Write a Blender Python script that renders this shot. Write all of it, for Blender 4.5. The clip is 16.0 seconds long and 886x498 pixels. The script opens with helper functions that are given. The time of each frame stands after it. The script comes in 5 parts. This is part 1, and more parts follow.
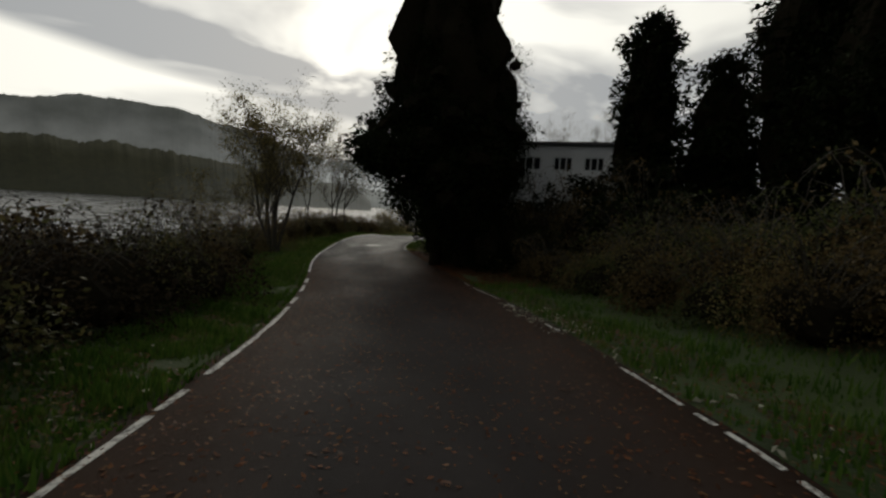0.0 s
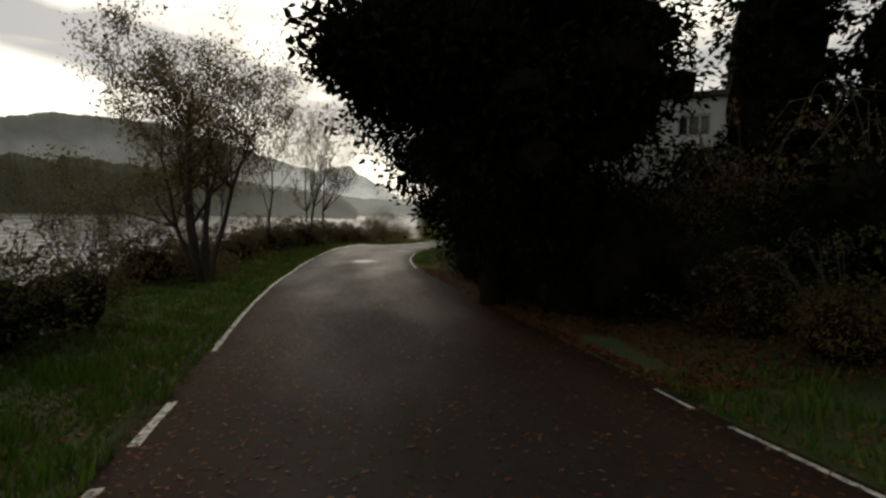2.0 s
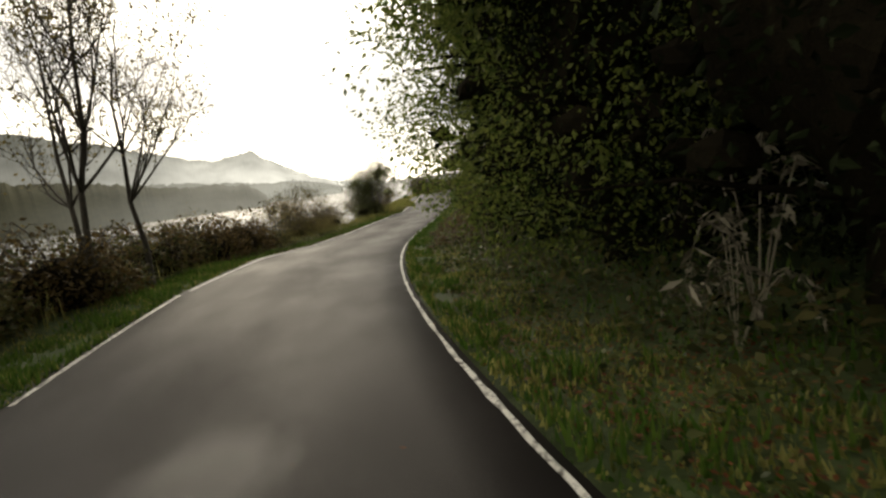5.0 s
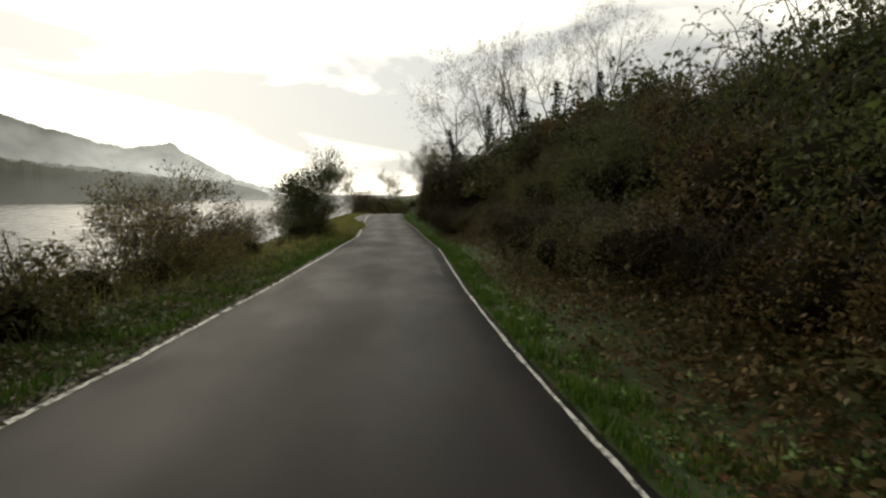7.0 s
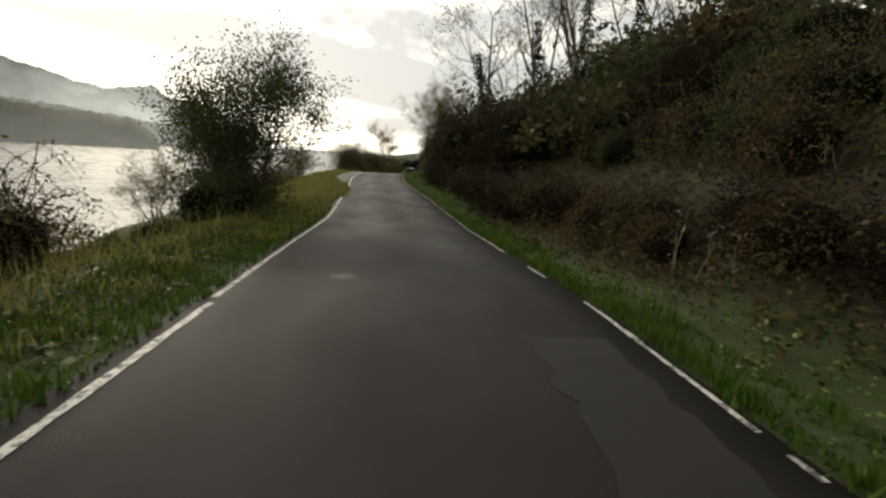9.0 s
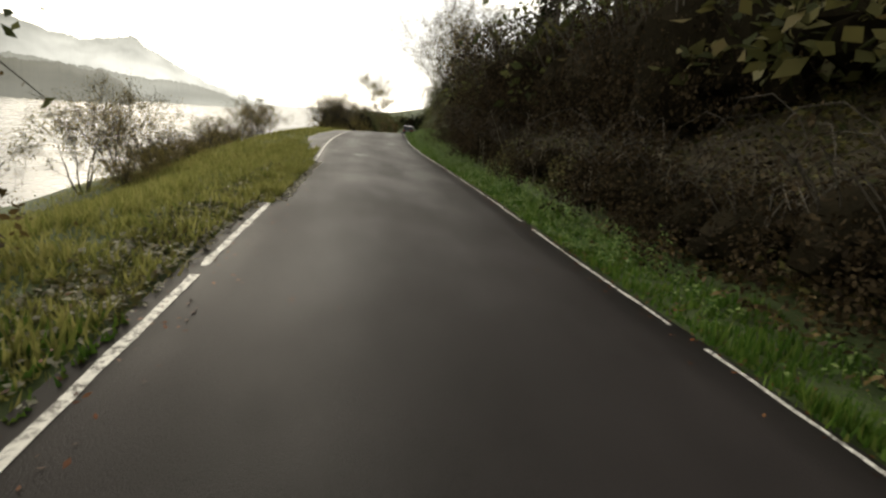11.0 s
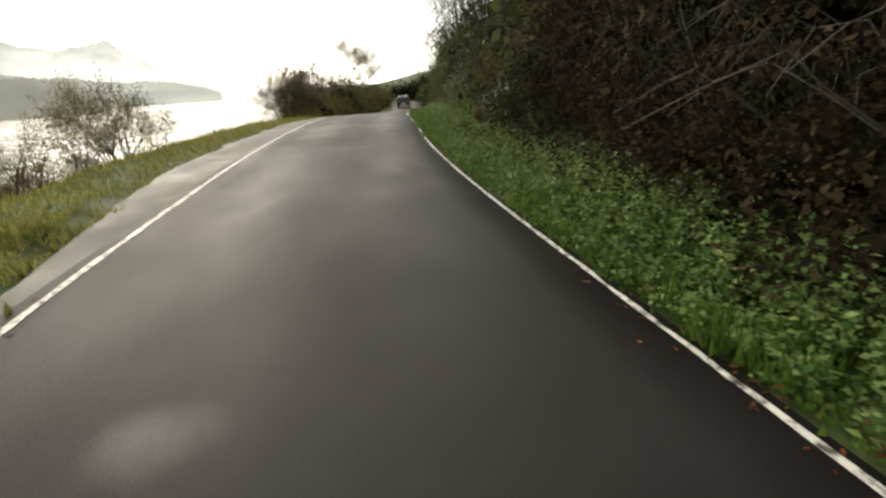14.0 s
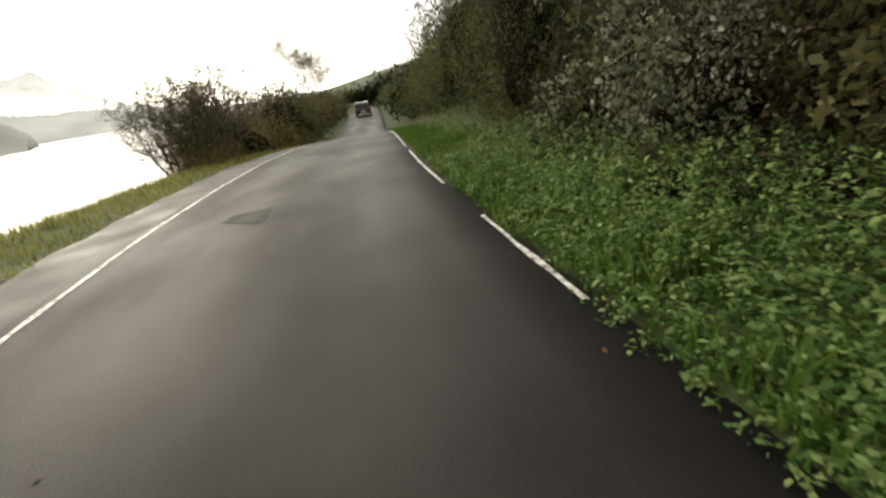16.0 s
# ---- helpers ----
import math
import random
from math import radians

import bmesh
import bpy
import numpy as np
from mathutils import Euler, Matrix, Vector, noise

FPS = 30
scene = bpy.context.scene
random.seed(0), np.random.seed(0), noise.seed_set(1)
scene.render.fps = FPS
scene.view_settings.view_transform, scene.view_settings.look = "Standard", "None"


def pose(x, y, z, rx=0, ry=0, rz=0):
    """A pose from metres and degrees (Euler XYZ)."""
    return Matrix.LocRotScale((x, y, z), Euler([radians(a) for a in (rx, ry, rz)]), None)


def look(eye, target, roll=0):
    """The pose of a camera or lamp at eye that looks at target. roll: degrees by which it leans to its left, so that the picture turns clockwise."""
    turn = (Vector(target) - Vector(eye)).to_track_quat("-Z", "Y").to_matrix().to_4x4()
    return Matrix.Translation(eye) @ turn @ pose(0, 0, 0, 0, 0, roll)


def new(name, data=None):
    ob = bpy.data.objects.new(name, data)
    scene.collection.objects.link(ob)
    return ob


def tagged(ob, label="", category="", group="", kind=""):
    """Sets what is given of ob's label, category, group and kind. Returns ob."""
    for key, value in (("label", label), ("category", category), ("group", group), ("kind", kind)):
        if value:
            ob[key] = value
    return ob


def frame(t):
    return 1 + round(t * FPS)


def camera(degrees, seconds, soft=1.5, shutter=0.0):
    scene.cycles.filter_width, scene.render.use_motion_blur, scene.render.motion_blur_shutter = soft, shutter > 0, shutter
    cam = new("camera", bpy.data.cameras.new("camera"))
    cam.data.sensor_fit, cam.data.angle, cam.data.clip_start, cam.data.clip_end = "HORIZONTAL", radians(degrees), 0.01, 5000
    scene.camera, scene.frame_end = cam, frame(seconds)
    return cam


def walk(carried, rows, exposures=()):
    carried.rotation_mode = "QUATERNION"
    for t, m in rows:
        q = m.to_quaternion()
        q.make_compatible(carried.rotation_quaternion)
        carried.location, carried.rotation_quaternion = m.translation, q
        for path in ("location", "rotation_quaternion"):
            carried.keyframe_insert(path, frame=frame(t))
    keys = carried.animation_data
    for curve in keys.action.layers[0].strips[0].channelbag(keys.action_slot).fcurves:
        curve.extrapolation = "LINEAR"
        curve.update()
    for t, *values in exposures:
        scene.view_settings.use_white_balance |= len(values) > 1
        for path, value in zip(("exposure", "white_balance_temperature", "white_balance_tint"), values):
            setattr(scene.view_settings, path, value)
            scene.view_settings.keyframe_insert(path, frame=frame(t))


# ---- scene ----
# ---- camera ----
cam = camera(83.4, 16.0, soft=2.5, shutter=0.06)
# seconds, x, y, z, heading, pitch, lean
PATH = [
    (0.0, 0.19, 1.63, 1.16, -8.55, -4.97, 4.06),
    (0.5, 0.21, 3.55, 1.04, -8.38, -3.76, 4.38),
    (1.0, 0.24, 5.54, 0.93, -7.11, -4.08, 3.93),
    (1.5, 0.25, 7.47, 0.82, -8.11, -4.52, 2.97),
    (2.0, 0.16, 9.34, 0.73, -9.88, -4.32, 1.66),
    (2.5, 0.17, 11.41, 0.65, -8.85, -3.28, 4.37),
    (3.0, 0.14, 13.65, 0.56, -10.45, -3.73, 0.47),
    (3.5, 0.24, 16.02, 0.48, -11.83, -5.98, -2.81),
    (4.0, 0.60, 18.52, 0.48, -12.70, -8.38, -3.40),
    (4.2, 0.62, 19.53, 0.50, -13.88, -7.19, -4.69),
    (4.5, 0.76, 21.05, 0.45, -14.56, -8.20, -5.89),
    (5.0, 0.96, 23.53, 0.34, -18.28, -8.59, -7.22),
    (7.3, 3.00, 36.82, -0.05, -28.79, -5.31, 1.77),
    (7.5, 3.40, 38.01, -0.13, -29.72, -4.61, 2.51),
    (8.0, 4.38, 40.99, -0.27, -29.74, -5.92, 4.35),
    (8.5, 5.48, 43.85, -0.38, -29.63, -9.76, 4.72),
    (9.0, 6.49, 46.58, -0.43, -28.87, -10.43, 3.69),
    (9.2, 6.90, 47.67, -0.45, -29.19, -11.61, 3.14),
    (11.3, 11.14, 58.62, -0.85, -29.91, -15.05, 4.13),
    (11.5, 11.47, 59.40, -0.86, -29.20, -15.04, 4.21),
    (12.0, 12.53, 61.15, -0.89, -28.40, -15.86, 2.56),
    (12.5, 13.46, 63.19, -0.91, -27.49, -17.25, -0.44),
    (13.0, 14.39, 65.46, -0.94, -29.53, -16.36, -0.39),
    (13.5, 15.31, 67.96, -0.97, -30.14, -17.34, -0.39),
    (14.0, 16.35, 70.62, -0.98, -28.71, -18.89, -3.84),
    (14.5, 17.56, 73.41, -0.99, -29.45, -19.31, -6.50),
    (15.0, 18.64, 76.39, -0.96, -31.06, -19.69, -5.10),
    (15.5, 19.80, 79.40, -0.94, -31.24, -20.77, -8.59),
    (16.0, 21.13, 82.27, -0.90, -32.35, -19.59, -9.30),
]


def aim(x, y, z, heading, pitch, lean):
    a, b = radians(heading), radians(pitch)
    way = Vector((-math.sin(a) * math.cos(b), math.cos(a) * math.cos(b), math.sin(b)))
    eye = Vector((x, y, z))
    return look(eye, eye + way, lean)


EXPOSURES = [(0.0, -1.0, 6900, 8), (1.0, -0.72, 7000, 8), (2.0, -0.5, 7500, 9), (3.0, 0.12, 7900, 9), (3.5, 0.56, 7900, 9), (4.0, 0.60, 7900, 9), (5.0, 0.46, 7900, 8),
             (7.5, -0.02, 7400, 7), (9.0, 0.06, 7500, 8), (11.5, 0.88, 7650, 8), (13.0, 1.0, 7600, 8), (16.0, 1.14, 7550, 8)]
walk(cam, [(row[0], aim(*row[1:])) for row in PATH], EXPOSURES)

# ---- daylight: broken cloud with the sun behind it, ahead over the lake ----
SUN_ELEVATION, SUN_AZIMUTH = radians(24), radians(-4)


def make_world():
    world = bpy.data.worlds.new("cloudy_sky")
    scene.world = world
    world.use_nodes = True
    nt = world.node_tree
    nt.nodes.clear()
    out = nt.nodes.new("ShaderNodeOutputWorld")
    bg = nt.nodes.new("ShaderNodeBackground")
    sky = nt.nodes.new("ShaderNodeTexSky")
    sky.sky_type = "NISHITA"
    sky.sun_disc = False
    sky.sun_elevation = SUN_ELEVATION
    sky.sun_rotation = SUN_AZIMUTH
    coord = nt.nodes.new("ShaderNodeTexCoord")
    stretch = nt.nodes.new("ShaderNodeMapping")
    stretch.inputs["Scale"].default_value = (1.0, 1.0, 3.2)
    stretch.inputs["Location"].default_value = (0.35, 0.1, 0.2)
    nt.links.new(coord.outputs["Generated"], stretch.inputs["Vector"])
    cloud = nt.nodes.new("ShaderNodeTexNoise")
    cloud.inputs["Scale"].default_value = 2.1
    cloud.inputs["Detail"].default_value = 5.0
    cloud.inputs["Roughness"].default_value = 0.5
    cloud.inputs["Distortion"].default_value = 0.6
    nt.links.new(stretch.outputs["Vector"], cloud.inputs["Vector"])
    ramp = nt.nodes.new("ShaderNodeValToRGB")
    ramp.color_ramp.elements[0].position = 0.40
    ramp.color_ramp.elements[0].color = (0.58, 0.605, 0.645, 1)
    ramp.color_ramp.elements[1].position = 0.57
    ramp.color_ramp.elements[1].color = (1.60, 1.60, 1.54, 1)
    # a long grey bank of cloud that dips towards the land
    where = nt.nodes.new("ShaderNodeSeparateXYZ")
    nt.links.new(coord.outputs["Generated"], where.inputs["Vector"])
    line = nt.nodes.new("ShaderNodeMath")
    line.operation = "MULTIPLY_ADD"
    line.inputs[1].default_value, line.inputs[2].default_value = 0.165, -0.182
    nt.links.new(where.outputs["X"], line.inputs[0])
    gap = nt.nodes.new("ShaderNodeMath")
    nt.links.new(where.outputs["Z"], gap.inputs[0])
    nt.links.new(line.outputs[0], gap.inputs[1])
    torn = nt.nodes.new("ShaderNodeMath")
    torn.operation = "MULTIPLY_ADD"
    torn.inputs[1].default_value = 0.16
    nt.links.new(cloud.outputs["Fac"], torn.inputs[0])
    nt.links.new(gap.outputs[0], torn.inputs[2])
    off = nt.nodes.new("ShaderNodeMath")
    off.operation = "SUBTRACT"
    off.inputs[1].default_value = 0.08
    nt.links.new(torn.outputs[0], off.inputs[0])
    far = nt.nodes.new("ShaderNodeMath")
    far.operation = "ABSOLUTE"
    nt.links.new(off.outputs[0], far.inputs[0])
    bank = nt.nodes.new("ShaderNodeMapRange")
    bank.interpolation_type = "SMOOTHSTEP"
    bank.inputs["From Min"].default_value, bank.inputs["From Max"].default_value = 0.016, 0.055
    bank.inputs["To Min"].default_value, bank.inputs["To Max"].default_value = -0.20, 0.02
    nt.links.new(far.outputs[0], bank.inputs["Value"])
    total = nt.nodes.new("ShaderNodeMath")
    nt.links.new(cloud.outputs["Fac"], total.inputs[0])
    nt.links.new(bank.outputs["Result"], total.inputs[1])
    nt.links.new(total.outputs[0], ramp.inputs["Fac"])
    # brighter cloud round the hidden sun
    sunward = nt.nodes.new("ShaderNodeVectorMath")
    sunward.operation = "DOT_PRODUCT"
    ce = math.cos(SUN_ELEVATION)
    sunward.inputs[1].default_value = (ce * math.sin(SUN_AZIMUTH), ce * math.cos(SUN_AZIMUTH), math.sin(SUN_ELEVATION))
    nt.links.new(coord.outputs["Generated"], sunward.inputs[0])
    glow = nt.nodes.new("ShaderNodeMapRange")
    glow.inputs["From Min"].default_value = 0.1
    glow.inputs["From Max"].default_value = 1.0
    glow.inputs["To Min"].default_value = 0.60
    glow.inputs["To Max"].default_value = 1.75
    nt.links.new(sunward.outputs["Value"], glow.inputs["Value"])
    bright = nt.nodes.new("ShaderNodeVectorMath")
    bright.operation = "SCALE"
    nt.links.new(ramp.outputs["Color"], bright.inputs[0])

    # unseen sky overhead dimmed to cut the light on the ground
    split = nt.nodes.new("ShaderNodeSeparateXYZ")
    nt.links.new(coord.outputs["Generated"], split.inputs["Vector"])
    overhead_dim = nt.nodes.new("ShaderNodeMapRange")
    overhead_dim.inputs["From Min"].default_value, overhead_dim.inputs["From Max"].default_value = 0.40, 0.92
    overhead_dim.inputs["To Min"].default_value, overhead_dim.inputs["To Max"].default_value = 1.0, 0.30
    nt.links.new(split.outputs["Z"], overhead_dim.inputs["Value"])
    sky_level = nt.nodes.new("ShaderNodeMath")
    sky_level.operation = "MULTIPLY"
    nt.links.new(glow.outputs["Result"], sky_level.inputs[0])
    nt.links.new(overhead_dim.outputs["Result"], sky_level.inputs[1])
    nt.links.new(sky_level.outputs[0], bright.inputs["Scale"])
    dim = nt.nodes.new("ShaderNodeVectorMath")
    dim.operation = "SCALE"
    dim.inputs["Scale"].default_value = 0.10
    nt.links.new(sky.outputs["Color"], dim.inputs[0])
    mix = nt.nodes.new("ShaderNodeMix")
    mix.data_type = "RGBA"
    mix.inputs["Factor"].default_value = 0.88
    nt.links.new(dim.outputs["Vector"], mix.inputs["A"])
    nt.links.new(bright.outputs["Vector"], mix.inputs["B"])
    nt.links.new(mix.outputs["Result"], bg.inputs["Color"])
    bg.inputs["Strength"].default_value = 0.85
    nt.links.new(bg.outputs["Background"], out.inputs["Surface"])


make_world()
sun_data = bpy.data.lights.new("sun", "SUN")
sun_data.energy, sun_data.angle, sun_data.color = 0.5, radians(14), (1.0, 0.95, 0.86)
sun_lamp = new("sun", sun_data)
sun_lamp.matrix_world = look((0, 0, 60), Vector((0, 0, 60)) - Vector((
    math.cos(SUN_ELEVATION) * math.sin(SUN_AZIMUTH), math.cos(SUN_ELEVATION) * math.cos(SUN_AZIMUTH), math.sin(SUN_ELEVATION))))


# ---- materials ----
def material(name, dark, light, scale=6.0, fine=60.0, rough=(0.6, 0.9), bump=0.3, island=0.0, translucent=0.0, metal=0.0,
             third=None, specular=0.5):
    """Two colours mixed by coarse and fine noise; island: how far single leaves or pieces differ."""
    m = bpy.data.materials.new(name)
    m.use_nodes = True
    nt = m.node_tree
    b = nt.nodes["Principled BSDF"]
    coord = nt.nodes.new("ShaderNodeTexCoord")
    n1 = nt.nodes.new("ShaderNodeTexNoise")
    n1.inputs["Scale"].default_value, n1.inputs["Detail"].default_value = scale, 4.0
    n2 = nt.nodes.new("ShaderNodeTexNoise")
    n2.inputs["Scale"].default_value, n2.inputs["Detail"].default_value = fine, 3.0
    for n in (n1, n2):
        nt.links.new(coord.outputs["Object"], n.inputs["Vector"])
    add = nt.nodes.new("ShaderNodeMath")
    add.operation = "MULTIPLY_ADD"
    add.inputs[1].default_value = 0.45
    nt.links.new(n2.outputs["Fac"], add.inputs[0])
    half = nt.nodes.new("ShaderNodeMath")
    half.operation = "MULTIPLY"
    half.inputs[1].default_value = 0.55
    nt.links.new(n1.outputs["Fac"], half.inputs[0])
    nt.links.new(half.outputs[0], add.inputs[2])
    value = add.outputs[0]
    if island:
        geo = nt.nodes.new("ShaderNodeNewGeometry")
        mixi = nt.nodes.new("ShaderNodeMix")
        mixi.inputs["Factor"].default_value = island
        nt.links.new(value, mixi.inputs["A"])
        nt.links.new(geo.outputs["Random Per Island"], mixi.inputs["B"])
        value = mixi.outputs["Result"]
    ramp = nt.nodes.new("ShaderNodeValToRGB")
    e = ramp.color_ramp.elements
    e[0].position, e[0].color = 0.3, (*dark, 1)
    e[1].position, e[1].color = 0.68, (*light, 1)
    if third:
        x = e.new(0.9)
        x.color = (*third, 1)
    nt.links.new(value, ramp.inputs["Fac"])
    nt.links.new(ramp.outputs["Color"], b.inputs["Base Color"])
    rr = nt.nodes.new("ShaderNodeMapRange")
    rr.inputs["From Min"].default_value, rr.inputs["From Max"].default_value = 0.3, 0.7
    rr.inputs["To Min"].default_value, rr.inputs["To Max"].default_value = rough
    nt.links.new(n1.outputs["Fac"], rr.inputs["Value"])
    nt.links.new(rr.outputs["Result"], b.inputs["Roughness"])
    b.inputs["Metallic"].default_value = metal
    b.inputs["Specular IOR Level"].default_value = specular
    if bump:
        bp = nt.nodes.new("ShaderNodeBump")
        bp.inputs["Strength"].default_value, bp.inputs["Distance"].default_value = bump, 0.02
        nt.links.new(n2.outputs["Fac"], bp.inputs["Height"])
        nt.links.new(bp.outputs["Normal"], b.inputs["Normal"])
    if translucent:
        out = nt.nodes["Material Output"]
        tr = nt.nodes.new("ShaderNodeBsdfTranslucent")
        nt.links.new(ramp.outputs["Color"], tr.inputs["Color"])
        mx = nt.nodes.new("ShaderNodeMixShader")
        mx.inputs["Fac"].default_value = translucent
        nt.links.new(b.outputs["BSDF"], mx.inputs[1])
        nt.links.new(tr.outputs["BSDF"], mx.inputs[2])
        nt.links.new(mx.outputs["Shader"], out.inputs["Surface"])
    return m


# wet dips in the lane: to the side, along, size
POOLS = ((0.26, 26.2, 0.85), (-0.7, 53.2, 0.4), (-0.6, 75.4, 0.45))


def asphalt_material():
    """Damp asphalt: dark aggregate, drier lighter lanes, patches of wet film that mirror the sky; laid out along the lane."""
    m = material("damp_asphalt", (0.014, 0.0124, 0.0125), (0.037, 0.0325, 0.0335), scale=0.7, fine=140.0, rough=(0.28, 0.62), bump=0.35, specular=0.15)
    nt = m.node_tree
    b = nt.nodes["Principled BSDF"]
    lane = nt.nodes.new("ShaderNodeUVMap")
    along = nt.nodes.new("ShaderNodeMapping")
    along.inputs["Scale"].default_value = (1.0, 0.42, 1.0)
    nt.links.new(lane.outputs["UV"], along.inputs["Vector"])
    wet = nt.nodes.new("ShaderNodeTexNoise")
    wet.inputs["Scale"].default_value, wet.inputs["Detail"].default_value, wet.inputs["Roughness"].default_value = 0.85, 5.0, 0.55
    nt.links.new(along.outputs["Vector"], wet.inputs["Vector"])
    rr = nt.nodes.new("ShaderNodeMapRange")
    rr.inputs["From Min"].default_value, rr.inputs["From Max"].default_value = 0.38, 0.64
    rr.inputs["To Min"].default_value, rr.inputs["To Max"].default_value = 0.62, 0.49
    nt.links.new(wet.outputs["Fac"], rr.inputs["Value"])
    # smoother, damper wheel tracks
    cross = nt.nodes.new("ShaderNodeSeparateXYZ")
    nt.links.new(lane.outputs["UV"], cross.inputs["Vector"])
    wave = nt.nodes.new("ShaderNodeMath")
    wave.operation = "MULTIPLY"
    wave.inputs[1].default_value = 3.9
    nt.links.new(cross.outputs["X"], wave.inputs[0])
    track = nt.nodes.new("ShaderNodeMath")
    track.operation = "COSINE"
    nt.links.new(wave.outputs[0], track.inputs[0])
    worn = nt.nodes.new("ShaderNodeMath")
    worn.operation = "MULTIPLY_ADD"
    worn.inputs[1].default_value = 0.035
    nt.links.new(track.outputs[0], worn.inputs[0])
    nt.links.new(rr.outputs["Result"], worn.inputs[2])
    # a dull film of rotted leaves under the trees at the start
    shade = nt.nodes.new("ShaderNodeMapRange")
    shade.inputs["From Min"].default_value, shade.inputs["From Max"].default_value = 15.0, 23.0
    shade.inputs["To Min"].default_value, shade.inputs["To Max"].default_value = 1.0, 0.0
    nt.links.new(cross.outputs["Y"], shade.inputs["Value"])
    film = nt.nodes.new("ShaderNodeMath")
    film.operation = "MULTIPLY_ADD"
    film.inputs[1].default_value = 0.17
    nt.links.new(shade.outputs["Result"], film.inputs[0])
    nt.links.new(worn.outputs[0], film.inputs[2])
    out_of_track = nt.nodes.new("ShaderNodeMath")
    out_of_track.operation = "ABSOLUTE"
    nt.links.new(cross.outputs["X"], out_of_track.inputs[0])
    ragged = nt.nodes.new("ShaderNodeMath")
    nt.links.new(out_of_track.outputs[0], ragged.inputs[0])
    nt.links.new(wet.outputs["Fac"], ragged.inputs[1])
    rim = nt.nodes.new("ShaderNodeMapRange")
    rim.inputs["From Min"].default_value, rim.inputs["From Max"].default_value = 1.0, 2.0
    rim.inputs["To Min"].default_value, rim.inputs["To Max"].default_value = 0.05, 0.7
    nt.links.new(ragged.outputs[0], rim.inputs["Value"])
    mould = nt.nodes.new("ShaderNodeMath")
    mould.operation = "MULTIPLY"
    nt.links.new(shade.outputs["Result"], mould.inputs[0])
    nt.links.new(rim.outputs["Result"], mould.inputs[1])
    stain = nt.nodes.new("ShaderNodeMix")
    stain.data_type = "RGBA"
    stain.inputs["B"].default_value = (0.050, 0.025, 0.013, 1)
    nt.links.new(b.inputs["Base Color"].links[0].from_socket, stain.inputs["A"])
    nt.links.new(mould.outputs[0], stain.inputs["Factor"])
    nt.links.new(stain.outputs["Result"], b.inputs["Base Color"])
    rough, pool = film.outputs[0], None
    for u, v, size in POOLS:
        near = nt.nodes.new("ShaderNodeVectorMath")
        near.operation = "DISTANCE"
        near.inputs[1].default_value = (u, v, 0)
        nt.links.new(lane.outputs["UV"], near.inputs[0])
        edge = nt.nodes.new("ShaderNodeMath")
        edge.operation = "MULTIPLY_ADD"
        edge.inputs[1].default_value = -2.2 * size
        nt.links.new(wet.outputs["Fac"], edge.inputs[0])
        nt.links.new(near.outputs["Value"], edge.inputs[2])
        dip = nt.nodes.new("ShaderNodeMapRange")
        dip.inputs["From Min"].default_value, dip.inputs["From Max"].default_value = -1.0 * size, 0.35 * size
        dip.inputs["To Min"].default_value, dip.inputs["To Max"].default_value = 0.30, 1.0
        nt.links.new(edge.outputs[0], dip.inputs["Value"])
        if pool:
            both = nt.nodes.new("ShaderNodeMath")
            both.operation = "MINIMUM"
            nt.links.new(pool, both.inputs[0])
            nt.links.new(dip.outputs["Result"], both.inputs[1])
            pool = both.outputs[0]
        else:
            pool = dip.outputs["Result"]
    low = nt.nodes.new("ShaderNodeMath")
    low.operation = "MINIMUM"
    nt.links.new(rough, low.inputs[0])
    nt.links.new(pool, low.inputs[1])
    nt.links.new(low.outputs[0], b.inputs["Roughness"])
    shine = nt.nodes.new("ShaderNodeMapRange")
    shine.inputs["From Min"].default_value, shine.inputs["From Max"].default_value = 0.30, 0.55
    shine.inputs["To Min"].default_value, shine.inputs["To Max"].default_value = 0.22, 0.122
    nt.links.new(pool, shine.inputs["Value"])
    nt.links.new(shine.outputs["Result"], b.inputs["Specular IOR Level"])
    return m


